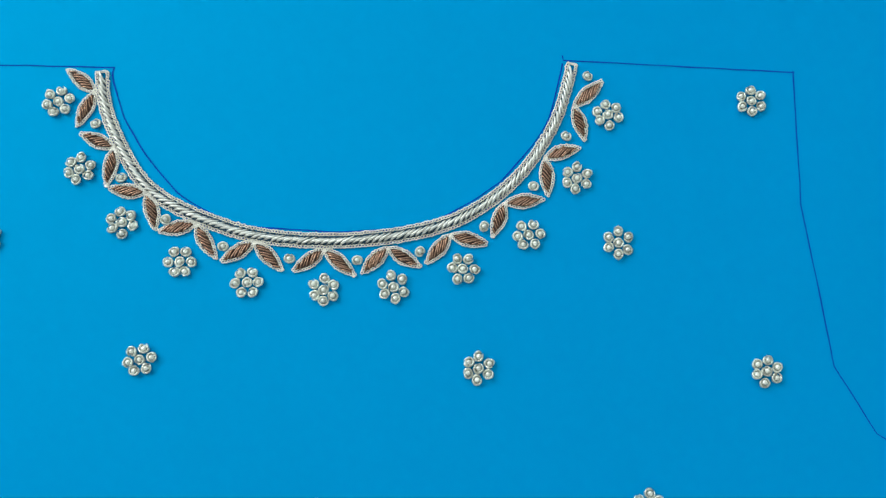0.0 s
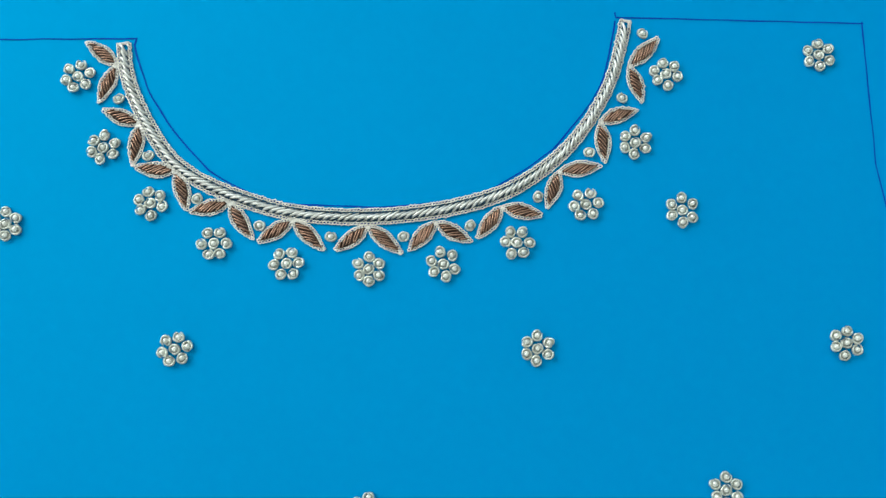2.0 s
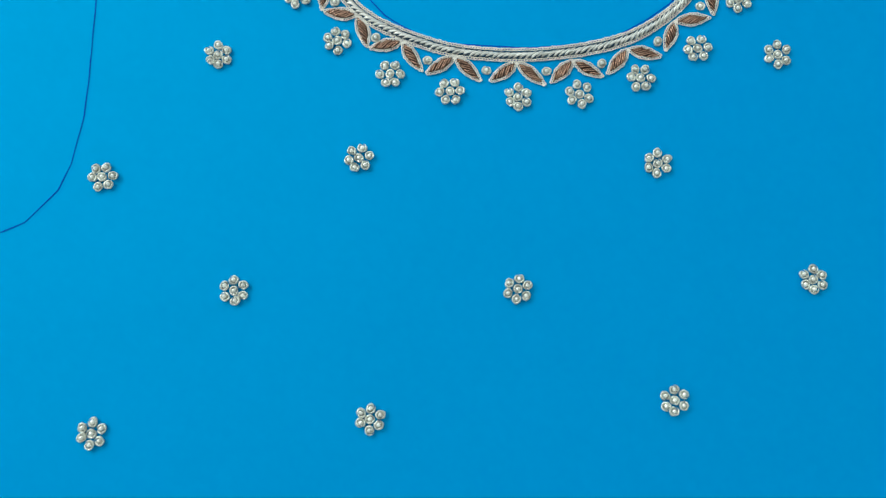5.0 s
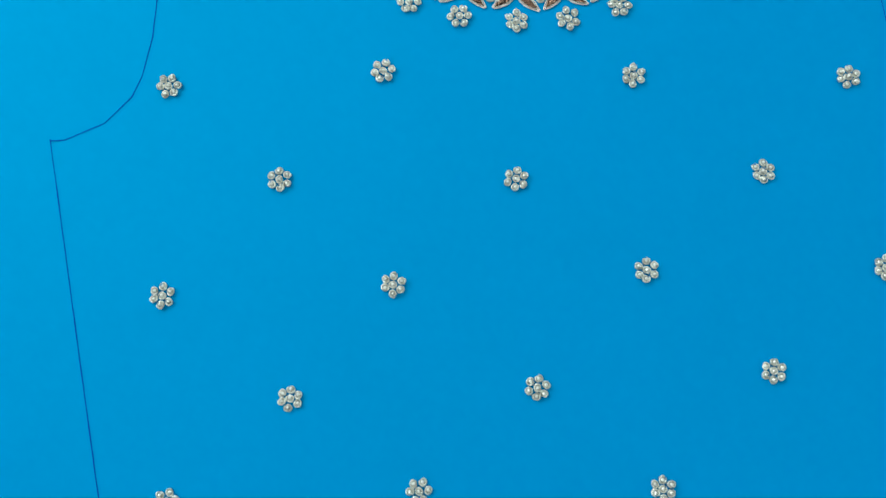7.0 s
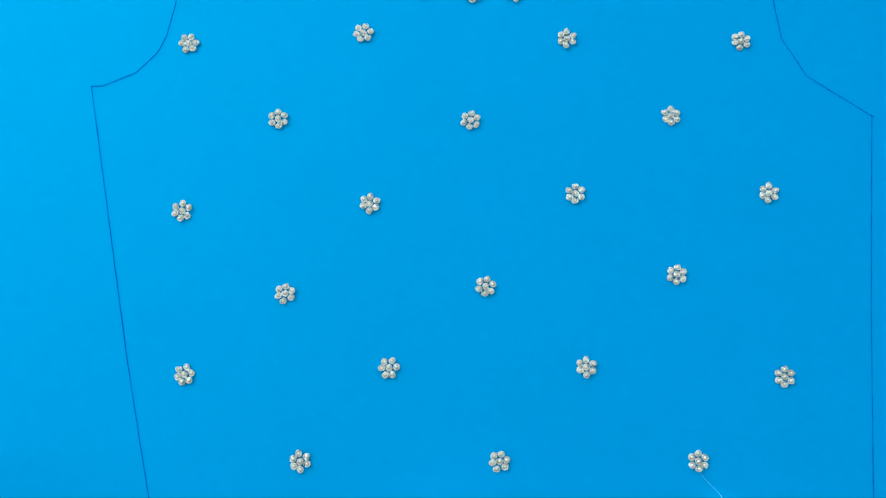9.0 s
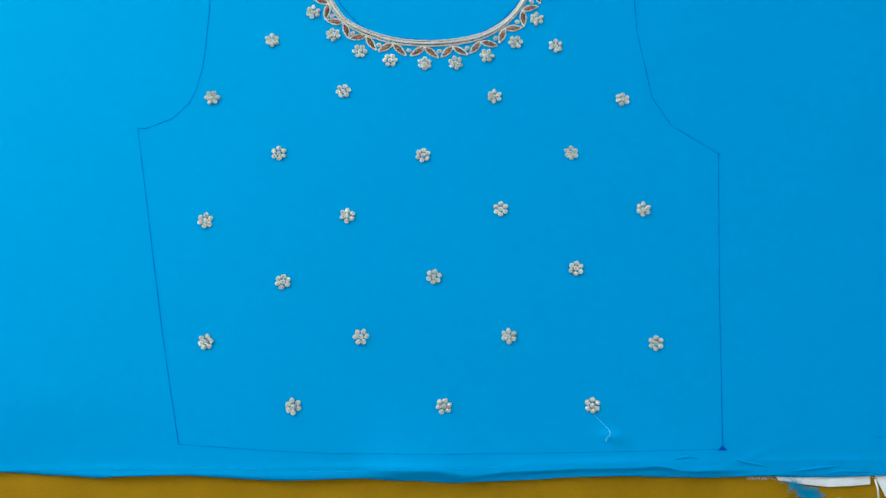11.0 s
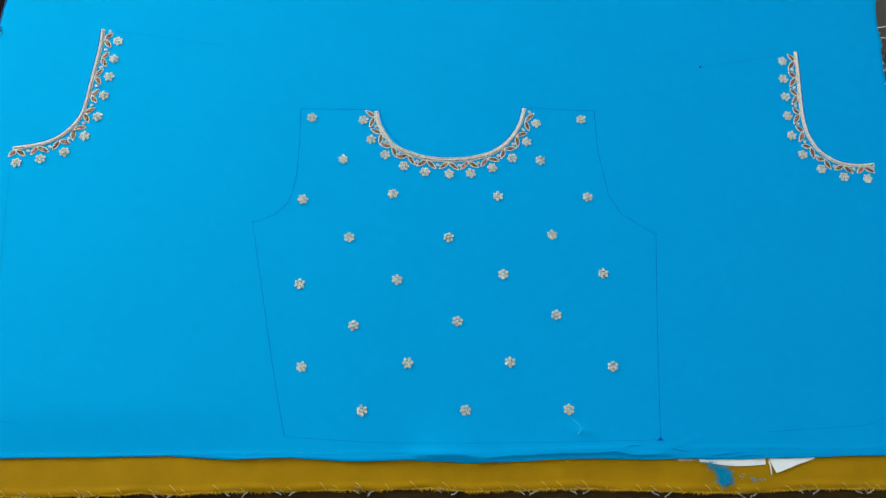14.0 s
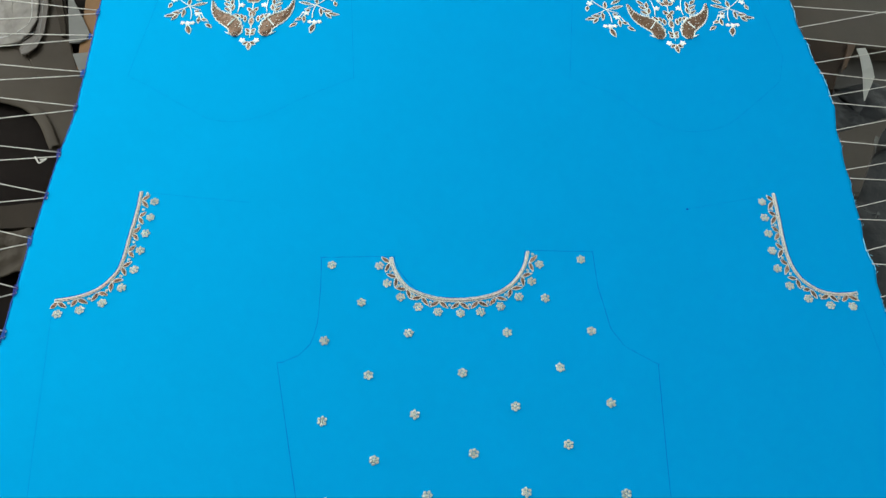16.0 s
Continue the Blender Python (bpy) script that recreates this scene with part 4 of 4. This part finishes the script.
# white lining scraps under the hem
for k, pts in enumerate(([(0.2350, -0.3640), (0.3050, -0.3640), (0.3040, -0.3768), (0.2900, -0.3778), (0.2750, -0.3782), (0.2600, -0.3768), (0.2400, -0.3735)],
                         [(0.3060, -0.3640), (0.3560, -0.3640), (0.3530, -0.3720), (0.3380, -0.3765), (0.3220, -0.3822), (0.3135, -0.3850), (0.3080, -0.3722)])):
    ob = part("lining_scrap", Geo().slab(pts, -0.0030, -0.0024, 0.0001), WHITE_CLOTH, None, smooth=False)
    tagged(ob, "torn scrap of white lining showing under the blue hem", "fabric scrap", "lining scraps")
geo = Geo()
for k in range(60):
    x = 0.219 + 0.086 * rng.random() ** 1.5
    y = -0.3718 - 0.004 * min(1.0, max(0.0, (x - 0.235) / 0.03)) * rng.choice((0, 1))
    l, a = rng.uniform(0.001, 0.0045), rng.uniform(-2.4, 2.4)
    geo.tube([(x, y + 0.001, -0.0018), (x + l * 0.5 * math.sin(a) - 0.0006, y - l * 0.2, -0.0012), (x + l * math.sin(a), y - l * 0.6 * abs(math.cos(a)), -0.0022)], 0.00009, 4)
geo.tube([(0.3070, -0.3735, -0.0015), (0.3078, -0.3790, -0.0012), (0.3082, -0.3865, -0.0022)], 0.0006, 5)
tagged(part("lining_threads", geo, WHITE_CLOTH), "loose white threads hanging from the torn lining", "thread", kind="stuff")

# tangles of blue thread
for spine, size, n in (([(0.2470, -0.3745), (0.2530, -0.3790), (0.2600, -0.3840), (0.2640, -0.3870), (0.2600, -0.3910), (0.2575, -0.3935)], 0.0052, 330), ([(0.2700, -0.3857), (0.2780, -0.3875), (0.2900, -0.3915), (0.2960, -0.3925), (0.3010, -0.3915)], 0.0028, 16)):
    geo, core = Geo(), spline(spine, 0.0008)
    for k in range(n // 18):
        q = core[max(0, min(len(core) - 1, int(len(core) * rng.gauss(0.66, 0.10))))]
        a, p = rng.uniform(0, 6.28), Vector((q.x + rng.gauss(0, 0.0012), q.y + rng.gauss(0, 0.0009), -0.0022))
        geo.tube(spline([tuple(p + Vector((0.0016 * t * math.cos(a + t), 0.0013 * t * math.sin(a + t), 0.0005 * (1 - t * t)))) for t in (-1, -0.3, 0.3, 1)], 0.0005), lambda t: 0.0007 * math.sin(math.pi * (0.1 + 0.8 * t)), 6)
    for k in range(n):
        q = core[max(0, min(len(core) - 1, int(len(core) * (rng.gauss(0.68, 0.14) if rng.random() < 0.72 else rng.random()))))]
        spread = size * (0.10 + 0.30 * bell((q - Vector((0.2625, -0.3870))).length, 0, 0.006))
        pts, p = [], Vector((q.x + rng.gauss(0, spread), q.y + rng.gauss(0, spread), -0.0020 + rng.uniform(0, 0.0022)))
        a = rng.uniform(0, 6.28)
        for i in range(10):
            pts.append(p.copy())
            a += rng.uniform(-0.6, 1.5)
            p += Vector((math.cos(a), 0.85 * math.sin(a), rng.uniform(-0.25, 0.25))) * size * 0.2
            p.z = max(-0.0032, p.z)
        geo.tube(spline([tuple(q) for q in pts], size * 0.1), rng.uniform(0.00010, 0.00020), 4)
    tagged(part("thread_tangle", geo, CYAN_THREAD), "tangled tuft of blue thread lying on the mustard strip", "thread", "thread tangles")

# loose thread hanging from the lowest flower
geo = Geo().tube([up(p[0], p[1], 0.0006) for p in spline([(0.1150, -0.3290), (0.1190, -0.3335), (0.1245, -0.3395), (0.1240, -0.3420), (0.1215, -0.3460), (0.1225, -0.3475)], 0.001)], 0.00007, 5)
geo.tube([up(p[0], p[1], 0.0010) for p in spline([(0.1240, -0.3390), (0.1248, -0.3420), (0.1226, -0.3450), (0.1216, -0.3478)], 0.001)], 0.00010, 5)
tagged(part("loose_thread", geo, PALE_THREAD), "loose pale thread end on the blue cloth", "thread")

# lacing strings at both sides
STRINGS_LEFT = [((-0.4984, 0.426), (0.4733, 0.4089)), ((-0.5, 0.3767), (0.3928, 0.3503)), ((-0.4982, 0.3076), (0.3466, 0.2934)), ((-0.4965, 0.2466), (0.2927, 0.2138)), ((-0.5027, 0.1698), (0.2139, 0.1541)), ((-0.5051, 0.106), (0.1744, 0.0825)), ((-0.5115, 0.0407), (0.1142, -0.0145)), ((-0.513, -0.0265), (0.0508, -0.0928))]
STRINGS_LEFT += [((-0.5135, -0.0815), (-0.010, -0.150)), ((-0.5150, -0.150), (-0.085, -0.215)), ((-0.5165, -0.215), (-0.150, -0.280)), ((-0.518, -0.280), (-0.215, -0.345)),
                 ((-0.498, 0.490), (0.545, 0.475)), ((-0.498, 0.560), (0.615, 0.545)), ((-0.499, 0.63), (0.685, 0.61)), ((-0.499, 0.70), (0.755, 0.68)), ((-0.50, 0.77), (0.82, 0.75))]
for (hx, hy), ends in STRINGS_LEFT:
    e = tagged(new("lacing_string"), "white cotton string laced from the cloth edge to the frame", "string", "lacing strings")
    e.location = (hx, hy, 0)
    for k, ey in enumerate(ends):
        a, b = Vector((0.0025, 0.003 - 0.006 * k, 0.0004)), Vector((-0.745 - hx, ey - hy, 0.0))
        part("strand", Geo().tube([a.lerp(b, t) + Vector((0, 0, -0.0012 * math.sin(math.pi * t))) for t in np.linspace(0, 1, 14)], 0.00075, 6), STRING, e)
    g = Geo()
    r = random.Random(int(hy * 1000))
    for k in range(7):
        a = r.uniform(0, 6.28)
        pts = [(r.uniform(-0.002, 0.003), r.uniform(-0.008, 0.008), r.uniform(0.0003, 0.002)) for _ in range(4)]
        g.tube(spline(pts, 0.0012), 0.0003, 5)
    part("knot", g, PURPLE_STITCH if r.random() < 0.5 else BLUE_STITCH, e, "knotted dark blue thread")
STRINGS_RIGHT = [((0.5283, 0.4241), 0.4011), ((0.5242, 0.3805), 0.4365), ((0.5257, 0.3587), 0.3224), ((0.529, 0.3106), 0.3593), ((0.5308, 0.2916), 0.2544), ((0.5311, 0.249), 0.2953), ((0.5329, 0.2367), 0.2093), ((0.5242, 0.1894), 0.2428), ((0.5237, 0.1703), 0.1394), ((0.5182, 0.1237), 0.1703), ((0.5191, 0.1101), 0.0913), ((0.5135, 0.065), 0.1273), ((0.5113, 0.0473), 0.0323), ((0.5066, 0.0017), 0.0648), ((0.5086, -0.0168), -0.0414)]
STRINGS_RIGHT += [((0.505, -0.062), 0.003), ((0.504, -0.080), -0.100), ((0.503, -0.125), -0.062), ((0.502, -0.142), -0.165), ((0.501, -0.19), -0.125), ((0.50, -0.21), -0.23), ((0.499, -0.26), -0.19),
                  ((0.525, 0.445), 0.50), ((0.525, 0.49), 0.465), ((0.525, 0.51), 0.57), ((0.526, 0.56), 0.53), ((0.526, 0.58), 0.64), ((0.526, 0.63), 0.60), ((0.526, 0.65), 0.71), ((0.526, 0.70), 0.67)]
for (hx, hy), ey in STRINGS_RIGHT:
    a, b = Vector((hx - 0.004, hy, 0.0010)), Vector((0.765, ey, 0.0))
    g = Geo().tube([a.lerp(b, t) + Vector((0, 0, -0.0012 * math.sin(math.pi * t))) for t in np.linspace(0, 1, 16)], 0.00062, 6)
    tagged(part("lacing_string", g, STRING), "white cotton string laced from the cloth edge to the frame", "string", "lacing strings")
g = Geo().tube([tuple(p) for p in spline([(-0.531, 0.166, 0.001), (-0.527, 0.160, 0.003), (-0.5235, 0.1555, 0.002), (-0.519, 0.1575, 0.003), (-0.5165, 0.163, 0.001), (-0.525, 0.1615, 0.0)], 0.0015)], 0.0011, 6)
tagged(part("string_knot", g, STRING), "white string end knotted round a lacing string", "string")

# ---- what lies under the frame ----
FLOOR_Z = -0.72


def rounded(pts, n=3):
    """The outline with its corners rounded off."""
    p = [Vector(q) for q in pts]
    for _ in range(n):
        p = [a.lerp(b, t) for a, b in zip(p, p[1:] + p[:1]) for t in (0.25, 0.75)]
    return [tuple(q) for q in p]


def crumpled(name, pts, z, amp, freq, mat, label, category):
    """A loose creased sheet over an outline's box, its rim pulled to the outline."""
    mid = sum((Vector(q) for q in pts), Vector((0, 0))) / len(pts)
    rim = rounded(pts, 1)
    rim = [tuple(Vector(p).lerp(Vector(q), k / 6)) for p, q in zip(rim, rim[1:] + rim[:1]) for k in range(6)]
    rows = []
    for j in range(15):
        rows.append([(lambda q: (q.x, q.y, z + amp * noise.noise((q.x * freq, q.y * freq, 1)) + amp * 0.5 * abs(noise.noise((q.x * freq * 2.5, q.y * freq * 2.5, 4)))))(mid.lerp(Vector(q), j / 14)) for q in rim + rim[:1]])
    ob = part(name, Geo().grid(rows), mat)
    m = ob.modifiers.new("thickness", "SOLIDIFY")
    m.thickness, m.offset = 0.002, -1.0
    return tagged(ob, label, category)


def block(name, pts, top, deep, mat, label, category, bevel=0.006, soft=0):
    return tagged(part(name, Geo().slab(rounded(pts, soft) if soft else pts, top - deep, top, bevel), mat, None, smooth=False), label, category)


# a low dark trestle top carries the clutter
for sx in (-1, 1):
    t = tagged(new("low_bench"), "low dark wooden bench under the stretching frame", "bench", "benches under the frame")
    # Left top is near-black: shade under the frame is put into its colour.
    part("bench_top", Geo().box(sx * 0.95 - 0.40, sx * 0.95 + 0.40, -0.30, 1.30, -0.365, -0.335), BENCH_SHADE_WOOD if sx < 0 else FLOOR_MAT, t, smooth=False)
    for dx in (-0.35, 0.35):
        for y in (-0.22, 1.22):
            part("leg", Geo().box(sx * 0.95 + dx - 0.025, sx * 0.95 + dx + 0.025, y - 0.025, y + 0.025, FLOOR_Z, -0.365), DARK_WOOD, t, smooth=False)
cover = crumpled("plastic_cover", [(-0.9428, 0.863), (-0.7534, 0.861), (-0.7172, 0.7324), (-0.6891, 0.6423), (-0.6402, 0.5569), (-0.6506, 0.4512), (-0.6866, 0.424), (-0.6956, 0.4392), (-0.719, 0.4846), (-0.7498, 0.5208), (-0.7998, 0.5405), (-0.8639, 0.5538)],
         -0.322, 0.004, 6, SMOKE_PLASTIC, "grey translucent plastic sheet lying in soft folds", "plastic sheet")
arc = spline([(-0.8639, 0.5538), (-0.7998, 0.5405), (-0.7498, 0.5208), (-0.7190, 0.4846), (-0.6956, 0.4392), (-0.6866, 0.4240)], 0.01)
part("rolled_rim", Geo().grid([[(p.x, p.y, -0.3200), (c.x, c.y, -0.3150), (q.x, q.y, -0.3170)] for p, c, q in zip(shifted(arc, -0.002), shifted(arc, 0.006), shifted(arc, 0.016))]), SMOKE_PLASTIC, cover, "paler rolled rim")
packet = crumpled("plastic_packet", [(-0.8560, 0.8198), (-0.7871, 0.8191), (-0.7719, 0.7168), (-0.8027, 0.6767), (-0.8520, 0.6745), (-0.8846, 0.7645)], -0.311, 0.0045, 30, CLEAR_PLASTIC, "cloudy white plastic packet, creased", "packet")
crumpled("plastic_film", [(-0.7874, 0.8196), (-0.7672, 0.8194), (-0.7543, 0.6779), (-0.7839, 0.6432), (-0.7994, 0.6745), (-0.7740, 0.7099)], -0.3145, 0.003, 20, GREY_PLASTIC, "thin grey plastic film beside the packet", "plastic film")
part("fold_ridge", Geo().tube([(x, y, -0.284) for x, y in spline([(-0.7846, 0.7978), (-0.7807, 0.7692), (-0.7719, 0.7075), (-0.8012, 0.6722), (-0.8263, 0.6666)], 0.01)], lambda t: 0.0012 * (0.7 + 0.8 * noise.noise((t * 9, 1, 2))), 6, 0.6), PAPER, packet, "pale creased fold")
part("film_edge", Geo().tube([(x, y, -0.297) for x, y in spline([(-0.7691, 0.8054), (-0.7633, 0.7562), (-0.7560, 0.6800), (-0.7799, 0.6436)], 0.01)], 0.0007, 6, 0.6), OLD_PAPER, packet, "thin film edge")
# Dark slab put where a fold of the sheet lies in shade.
block("plastic_strap", [(-0.7631, 0.8199), (-0.7453, 0.8197), (-0.7134, 0.7018), (-0.7214, 0.6989)], -0.313, 0.006, SHADOW_GREY, "dark strip for the shade in a fold of the sheet", "strap", 0.003)
block("wooden_plank", [(-0.7103, 0.95), (-0.630, 0.95), (-0.6300, 0.60), (-0.6800, 0.62)], -0.318, 0.018, BROWN_WOOD, "brown wooden plank end", "plank", 0.003)
block("paper_card", [(-0.7337, 0.8230), (-0.7215, 0.8066), (-0.6912, 0.7507), (-0.6689, 0.7052), (-0.6730, 0.6912), (-0.6846, 0.6821), (-0.7039, 0.6808)], -0.313, 0.004, OLD_PAPER, "pale grey paper card on the plank", "paper", 0.001)
block("paper_card", [(-0.6922, 0.6525), (-0.6620, 0.6565), (-0.6566, 0.6086), (-0.6689, 0.6018)], -0.313, 0.004, OLD_PAPER, "pale grey paper card on the plastic sheet", "paper", 0.001)
block("wooden_batten", [(-0.90, 0.285), (-0.60, 0.318), (-0.60, 0.262), (-0.90, 0.250)], -0.310, 0.025, SHADOW_GREY, "dark grey-brown wooden batten", "batten", 0.004)
crumpled("plastic_bag", [(-0.7682, 0.2503), (-0.7209, 0.2513), (-0.6705, 0.2592), (-0.6529, 0.1855), (-0.7449, 0.1566)], -0.312, 0.006, 40, SMOKE_PLASTIC, "crumpled shiny grey plastic bag", "bag")
block("grey_board", [(0.66, 0.85), (0.98, 0.85), (0.92, 0.625), (0.70, 0.662)], -0.300, 0.035, GREY_PLASTIC, "grey-brown board lying under the frame", "board", 0.005)
block("wooden_block", [(0.690, 0.657), (0.815, 0.640), (0.7956, 0.600), (0.7662, 0.5569), (0.741, 0.5081), (0.715, 0.5300)], -0.290, 0.045, DARK_BROWN, "dark brown wooden block", "wood", 0.006)
# Lighter slat: a diagonal highlight on the block, put into its colour.
block("wooden_batten", [(0.806, 0.634), (0.822, 0.632), (0.7800, 0.566), (0.7690, 0.5565)], -0.283, 0.007, SLAT_WOOD, "narrow brown wooden slat on the block, highlight in its colour", "batten", 0.002)
plate = tagged(new("plastic_plate"), "white plastic offcut folded to a pointed end", "offcut")
part("upper_flap", Geo().grid([[(0.8100, 0.6078, -0.279), (0.8266, 0.6075, -0.277)], [(0.8085, 0.5850, -0.277), (0.8245, 0.5800, -0.273)], [(0.8040, 0.5480, -0.280), (0.8215, 0.5560, -0.272)]]), PAPER, plate, smooth=False)
part("lower_flap", Geo().grid([[(0.8040, 0.5480, -0.280), (0.8215, 0.5560, -0.272)], [(0.7970, 0.5180, -0.283), (0.8206, 0.5326, -0.276)], [(0.7904, 0.4860, -0.287), (0.7920, 0.4847, -0.287)]]), PAPER, plate, "pointed folded flap", smooth=False)
for flap in plate.children:
    m = flap.modifiers.new("thickness", "SOLIDIFY")
    m.thickness, m.offset = 0.0015, -1.0
crumpled("plastic_bag", [(0.72, 0.54), (0.90, 0.56), (0.86, 0.41), (0.70, 0.41)], -0.318, 0.012, 20, BLACK_PLASTIC, "crumpled black plastic bag", "bag")
block("grey_box", [(0.700, 0.422), (0.7323, 0.4260), (0.850, 0.4640), (0.8119, 0.4209), (0.7648, 0.3453), (0.7277, 0.2854), (0.690, 0.290)], -0.300, 0.020, GREY_PLASTIC, "grey-brown flat box on the bench", "box", 0.005)
crumpled("plastic_bag", [(0.62, 0.30), (0.72, 0.33), (0.84, 0.42), (0.90, 0.40), (0.86, 0.05), (0.62, 0.05)], -0.322, 0.010, 16, BLACK_PLASTIC, "crumpled blue-black plastic bag", "bag")
block("plastic_strap", [(0.7900, 0.4030), (0.7960, 0.4130), (0.8010, 0.4090), (0.7830, 0.3740)], -0.298, 0.003, OLD_PAPER, "short pale strip of plastic on the flat box", "strap", 0.001)

# ---- the room ----
X0, X1, Y0, Y1, Z1 = WIN_X, 2.4, -2.0, NORTH_Y, 3.6


def structure(name, geo, mat, label):
    return tagged(part(name, geo, mat, None, smooth=False), label, kind="structure")


structure("floor", Geo().box(X0 - 0.2, X1 + 0.2, Y0 - 0.2, Y1 + 0.2, FLOOR_Z - 0.1, FLOOR_Z), FLOOR_MAT, "dark worn cement floor")
structure("ceiling", Geo().box(X0 - 0.2, X1 + 0.2, Y0 - 0.2, Y1 + 0.2, Z1, Z1 + 0.1), CEIL_MAT, "plain white ceiling")
structure("wall_east", Geo().box(X1, X1 + 0.2, Y0, Y1, FLOOR_Z, Z1), WALL_MAT, "plain off-white wall")
structure("wall_south", Geo().box(X0 - 0.2, X1 + 0.2, Y0 - 0.2, Y0, FLOOR_Z, Z1), WALL_MAT, "plain off-white wall")
# north opening made only for the added fill lamp
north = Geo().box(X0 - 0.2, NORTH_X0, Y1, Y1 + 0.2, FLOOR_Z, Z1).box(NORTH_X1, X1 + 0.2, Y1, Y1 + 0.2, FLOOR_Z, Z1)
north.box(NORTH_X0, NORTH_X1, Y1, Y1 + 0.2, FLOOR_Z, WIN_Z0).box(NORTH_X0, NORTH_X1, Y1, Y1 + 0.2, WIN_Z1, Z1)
structure("wall_north", north, WALL_MAT, "unseen plain off-white wall with a window opening")
west = Geo().box(X0 - 0.2, X0, Y0, WIN_Y0, FLOOR_Z, Z1).box(X0 - 0.2, X0, WIN_Y1, Y1, FLOOR_Z, Z1)
west.box(X0 - 0.2, X0, WIN_Y0, WIN_Y1, FLOOR_Z, WIN_Z0).box(X0 - 0.2, X0, WIN_Y0, WIN_Y1, WIN_Z1, Z1)
structure("wall_west", west, WALL_MAT, "unseen plain off-white wall with a window opening")

# window frames and sills, unseen; the north window is added for fill light
win = tagged(new("window_1"), "unseen plain grey-painted window frame in the wall", kind="structure")
XF = WIN_X - 0.12
part("window_frame", Geo().box(XF - 0.03, XF + 0.03, WIN_Y0, WIN_Y0 + 0.05, WIN_Z0, WIN_Z1).box(XF - 0.03, XF + 0.03, WIN_Y1 - 0.05, WIN_Y1, WIN_Z0, WIN_Z1)
     .box(XF - 0.03, XF + 0.03, WIN_Y0 + 0.05, WIN_Y1 - 0.05, WIN_Z1 - 0.05, WIN_Z1).box(XF - 0.03, XF + 0.03, WIN_Y0 + 0.05, WIN_Y1 - 0.05, WIN_Z0, WIN_Z0 + 0.05), FRAME_MAT, win, smooth=False)
part("window_sill", Geo().box(WIN_X - 0.09, WIN_X + 0.04, WIN_Y0 + 0.002, WIN_Y1 - 0.002, WIN_Z0 - 0.03, WIN_Z0 + 0.004), FRAME_MAT, win, smooth=False)
win = tagged(new("window_2"), "unseen plain grey-painted window frame in the wall", kind="structure")
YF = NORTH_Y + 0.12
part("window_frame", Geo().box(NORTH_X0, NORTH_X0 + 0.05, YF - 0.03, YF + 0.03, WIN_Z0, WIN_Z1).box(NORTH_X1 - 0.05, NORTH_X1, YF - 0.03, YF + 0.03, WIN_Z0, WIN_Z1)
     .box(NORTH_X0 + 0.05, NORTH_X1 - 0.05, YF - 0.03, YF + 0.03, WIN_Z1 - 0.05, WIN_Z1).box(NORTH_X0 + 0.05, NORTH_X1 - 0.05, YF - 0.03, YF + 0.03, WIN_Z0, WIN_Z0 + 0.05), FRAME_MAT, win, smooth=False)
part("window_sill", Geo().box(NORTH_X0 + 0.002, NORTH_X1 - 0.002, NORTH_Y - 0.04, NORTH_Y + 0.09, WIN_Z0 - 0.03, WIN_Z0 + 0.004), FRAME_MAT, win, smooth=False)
